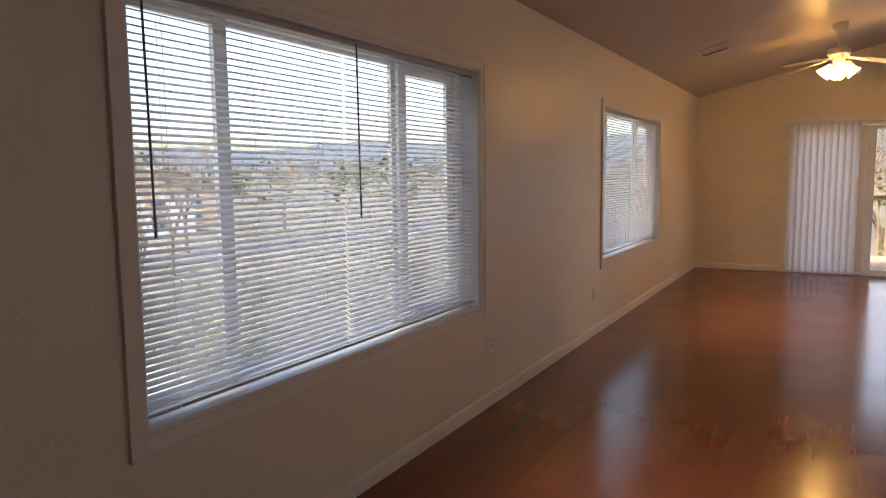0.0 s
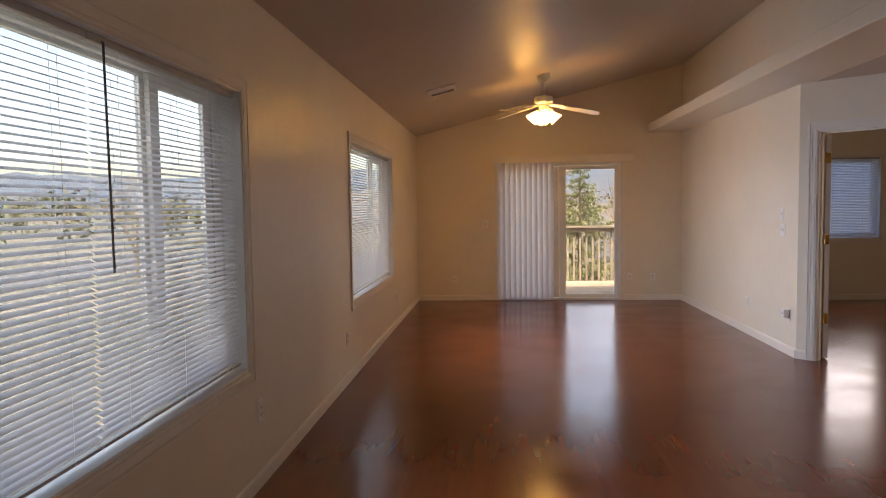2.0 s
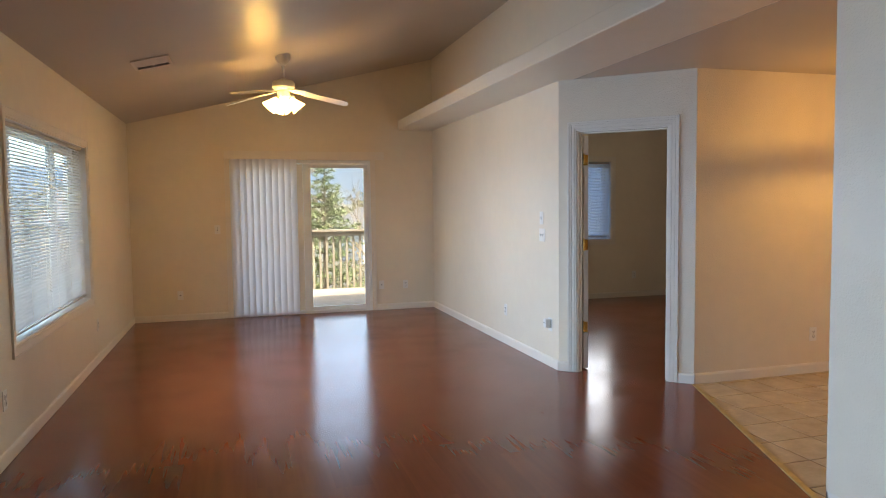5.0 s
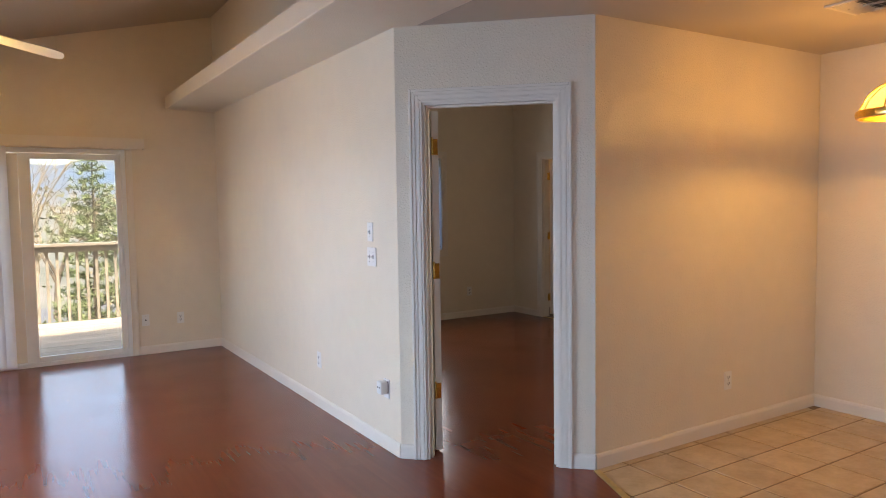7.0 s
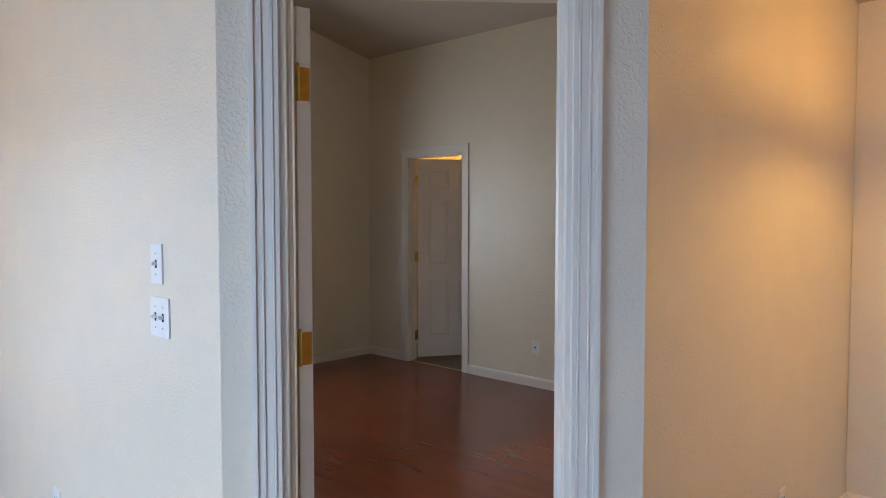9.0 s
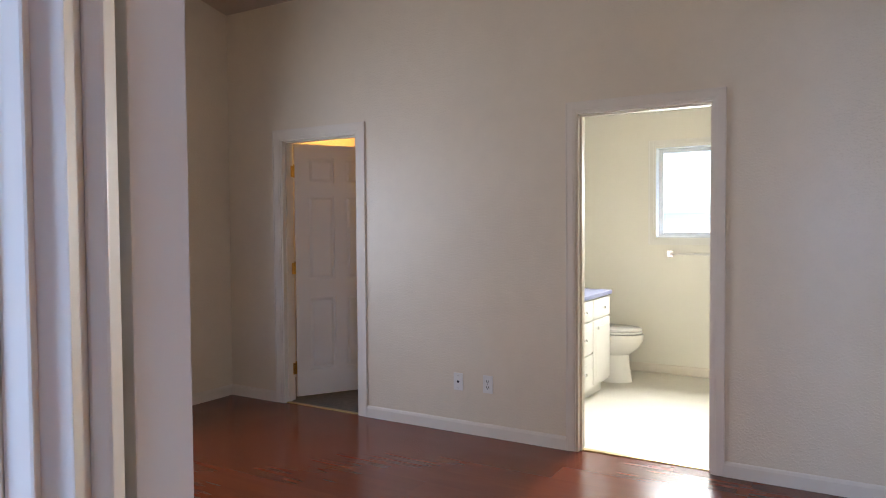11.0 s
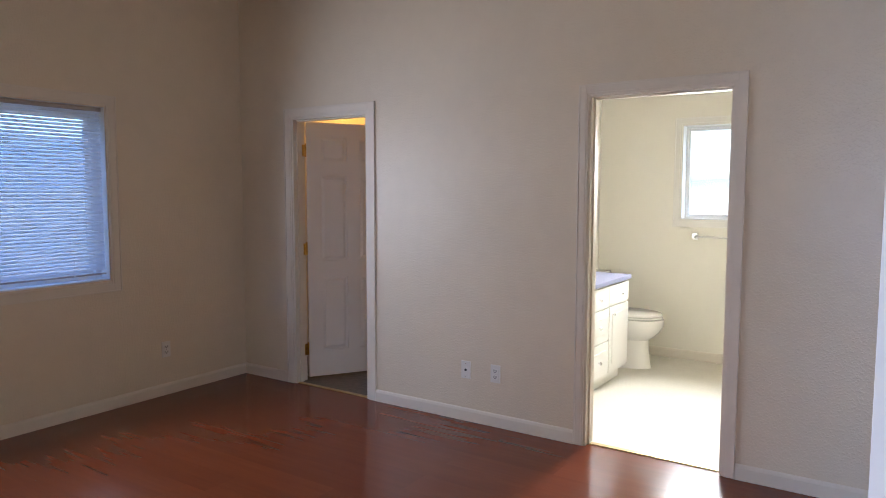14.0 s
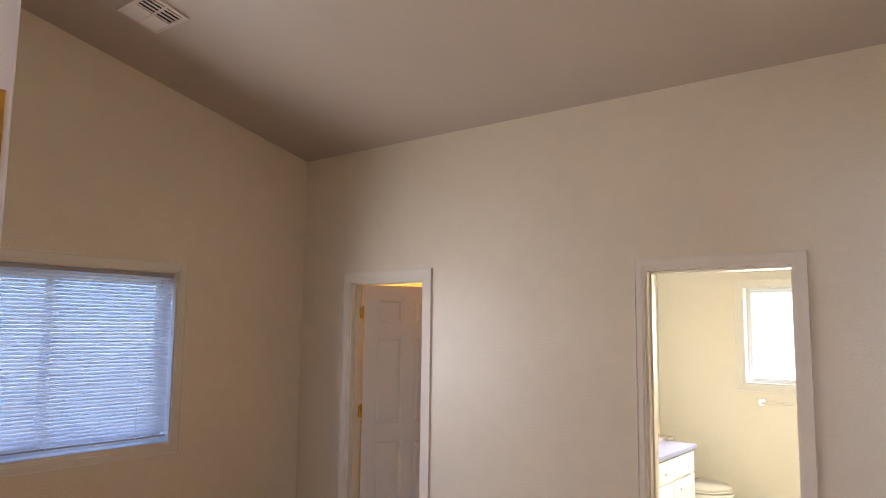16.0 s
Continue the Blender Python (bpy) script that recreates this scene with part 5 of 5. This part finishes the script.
for i, (x, y, r) in enumerate(((1.3, 17.5, 1.1), (3.1, 18.3, 1.2), (2.3, 20.5, 1.4), (0.2, 22, 1.3), (4.8, 24, 1.5), (3.9, 28, 1.5), (2.4, 16.2, 1.2), (3.6, 22.5, 1.5), (6.2, 27, 1.6), (7.0, 33, 1.7), (5.6, 38, 1.7), (1.6, 26.5, 1.5), (-12, 6, 1.3), (-13, 12, 1.5), (-14, 1, 1.2), (-28, 16, 1.6), (-12.5, -3, 1.2))):
    shrub(x, y, r, 60 + i, M_SHRUB if i % 2 == 0 else M_NEEDLE, "russet leafy winter shrub on the ground" if i % 2 == 0 else "low green evergreen shrub on the ground")
house(10.8, 60.0, 5.2, 9, 2.7, 1.6, 8, M_SIDING, "white gabled house beyond the pine tree")
house(-9.0, 62.0, 10, 9, 3.6, 2.2, 80, M_TANSIDE, "tan gabled house across the street")
house(-52.0, 36.0, 11, 9, 3.4, 2.2, 75, M_SIDING, "white gabled house beyond the parking lot")
house(-56.0, 44.0, 11, 9, 3.4, 2.0, 65, M_TANSIDE, "tan gabled house far down the street")
for i, (x, y, a) in enumerate(((-18.5, 7.0, 80), (-19, 3.0, 84), (-22.5, 9.5, 78), (-32.5, 20, 92), (-33.5, 9, 92), (-5.5, 39.5, 173))):
    car(x, y, a, M_CARA if i % 2 == 0 else M_CARB, "white sedan parked on pale gravel" if i % 2 == 0 else "dark blue sedan parked outside the building")



def far_woods(seed):
    """A low uneven belt of winter woods in the middle distance, west and north of the building."""
    rng = random.Random(seed)
    vs, fs = [], []
    for _ in range(520):
        a, r = radians(rng.uniform(72, 215)), rng.uniform(85, 330)
        h = rng.uniform(3.5, 8.5)
        base = Vector((r * math.cos(a), r * math.sin(a), GZ + max(0.0, (r - 120) * 0.012)))
        wide = h * rng.uniform(0.25, 0.5)
        for _ in range(46):
            f = rng.random() ** 0.7
            c = base + Vector((rng.gauss(0, wide * 0.5), rng.gauss(0, wide * 0.5), h * f))
            d = Vector((rng.gauss(0, 1), rng.gauss(0, 1), rng.gauss(0.4, 1))).normalized() * rng.uniform(0.4, 1.0)
            w = d.cross(Vector((rng.gauss(0, 1), rng.gauss(0, 1), 1))).normalized() * rng.uniform(0.15, 0.4)
            i = len(vs)
            vs += [tuple(c - w), tuple(c + d * 0.5 - w * 1.4), tuple(c + d), tuple(c + w)]
            fs.append((i, i + 1, i + 2, i + 3))
    me = bpy.data.meshes.new("far_woods")
    me.from_pydata(vs, [], fs)
    me.materials.append(M_WOODS)
    return tagged(new("far_woods", me), "brown and green winter woods below the hills", "woods", kind="stuff")


far_woods(77)

# ---- floor planks and tiles, last ----


def clip(poly, p, n):
    """The part of a polygon on the side of p to which n points."""
    out = []
    for i, a in enumerate(poly):
        b = poly[(i + 1) % len(poly)]
        da, db = (a[0] - p[0]) * n[0] + (a[1] - p[1]) * n[1], (b[0] - p[0]) * n[0] + (b[1] - p[1]) * n[1]
        if da >= 0:
            out.append(a)
        if da * db < 0:
            k = da / (da - db)
            out.append((a[0] + (b[0] - a[0]) * k, a[1] + (b[1] - a[1]) * k))
    return out


def slab(name, poly, z0, z1, mat, parent, edge):
    """A thin piece whose upper edges are eased by edge metres."""
    cx, cy = sum(p[0] for p in poly) / len(poly), sum(p[1] for p in poly) / len(poly)
    n = len(poly)
    vs = [(x, y, z0) for x, y in poly] + [(x, y, z1 - edge * 0.7) for x, y in poly]
    for x, y in poly:
        dx, dy = cx - x, cy - y
        vs.append((x + math.copysign(min(edge, abs(dx)), dx), y + math.copysign(min(edge, abs(dy)), dy), z1))
    fs = [tuple(range(2 * n, 3 * n))]
    for i in range(n):
        j = (i + 1) % n
        fs += [(i, j, n + j, n + i), (n + i, n + j, 2 * n + j, 2 * n + i)]
    if edge == 0.0:                          # butt joint: a plain slab
        vs = vs[:n] + [(x, y, z1) for x, y in poly]
        fs = [tuple(range(n, 2 * n))] + [(i, (i + 1) % n, n + (i + 1) % n, n + i) for i in range(n)]
    me = bpy.data.meshes.new(name)
    me.from_pydata(vs, [], fs)
    me.materials.append(mat)
    me.update()
    ob = new(name, me)
    ob.parent = parent
    return ob


planks_living = tagged(new("floor_living"), "glossy dark cherry laminate plank floor", "floor", kind="structure")
planks_bed = tagged(new("floor_bedroom"), "glossy dark cherry laminate plank floor", "floor", kind="structure")
tiles = tagged(new("floor_dining"), "beige ceramic tile floor with tan grout", "floor", kind="structure")
PW, PL = 0.193, 1.38
EDGE_P, EDGE_D = (2.20, 3.935), (3.00 - 2.20, 6.0 - 3.935)
rng = random.Random(2)


def lay(parent, x0, x1, y0, y1, cuts):
    x = x0
    while x < x1 - 0.002:
        xe = min(x + PW, x1)
        y = y0 - (rng.random() * PL)
        while y < y1:
            poly = [(x, max(y, y0)), (xe, max(y, y0)), (xe, min(y + PL, y1)), (x, min(y + PL, y1))]
            for p, n in cuts:
                poly = clip(poly, p, n) if len(poly) > 2 else poly
            if len(poly) > 2 and min(y + PL, y1) - max(y, y0) > 0.01:
                slab("plank", poly, -0.011, 0.0, M_FLOOR, parent, 0.0)
            y += PL
        x = xe


left_of_edge = (EDGE_P, (-EDGE_D[1], EDGE_D[0]))
right_of_edge = (EDGE_P, (EDGE_D[1], -EDGE_D[0]))
ow = (ob_point(0, 0.05), (-(OB.to_3x3() @ Vector((0, 1, 0))).x, -(OB.to_3x3() @ Vector((0, 1, 0))).y))
ow_in = (ob_point(0, 0.05), (-ow[1][0], -ow[1][1]))
lay(planks_living, WX, 2.195, SY, 3.935, ())
lay(planks_living, WX, EX, 3.935, NY + 0.002, (left_of_edge,))
lay(planks_living, EX, 3.012, 3.935, 6.775, (left_of_edge, ow))
lay(planks_bed, EX, 3.012, DY, 6.775, (ow_in,))
lay(planks_bed, BW, BE + 0.045, 6.775, BN, ())
lay(planks_bed, 3.012, BE + 0.045, BS - 0.02, 6.775, ())
bm = bmesh.new()
pl = clip([(2.20, 1.5), (DX, 1.5), (DX, DY), (2.20, DY)], *right_of_edge)
bm.faces.new([bm.verts.new((x, y, -0.004)) for x, y in pl])
part("grout", bm, M_GROUT, tiles, "tan grout")
TP = 0.305
for i in range(-1, 10):
    for j in range(15):
        x1, y1 = 5.045 - i * TP, 5.66 + TP - j * TP
        xe = min(x1, DX - 0.002)
        if j == 0:
            y1 = 5.965
        poly = [(max(x1 - TP, 2.2) + 0.0055, y1 - TP + 0.0055), (xe - 0.0055, y1 - TP + 0.0055), (xe - 0.0055, y1 - 0.0055), (max(x1 - TP, 2.2) + 0.0055, y1 - 0.0055)]
        if poly[1][0] <= poly[0][0] + 0.01 or poly[0][1] < 1.52:
            continue
        poly = clip(poly, (EDGE_P[0] + 0.02, EDGE_P[1]), right_of_edge[1])
        if len(poly) > 2:
            slab("tile", poly, -0.008, 0.0, M_TILE, tiles, 0.003)
for i in range(7):
    x1 = 5.045 - i * TP
    poly = clip([(x1 - TP + 0.0055, 5.969), (x1 - 0.0055, 5.969), (x1 - 0.0055, DY - 0.002), (x1 - TP + 0.0055, DY - 0.002)], (EDGE_P[0] + 0.02, EDGE_P[1]), right_of_edge[1])
    if len(poly) > 2:
        slab("tile", poly, -0.008, 0.0, M_TILE, tiles, 0.003)
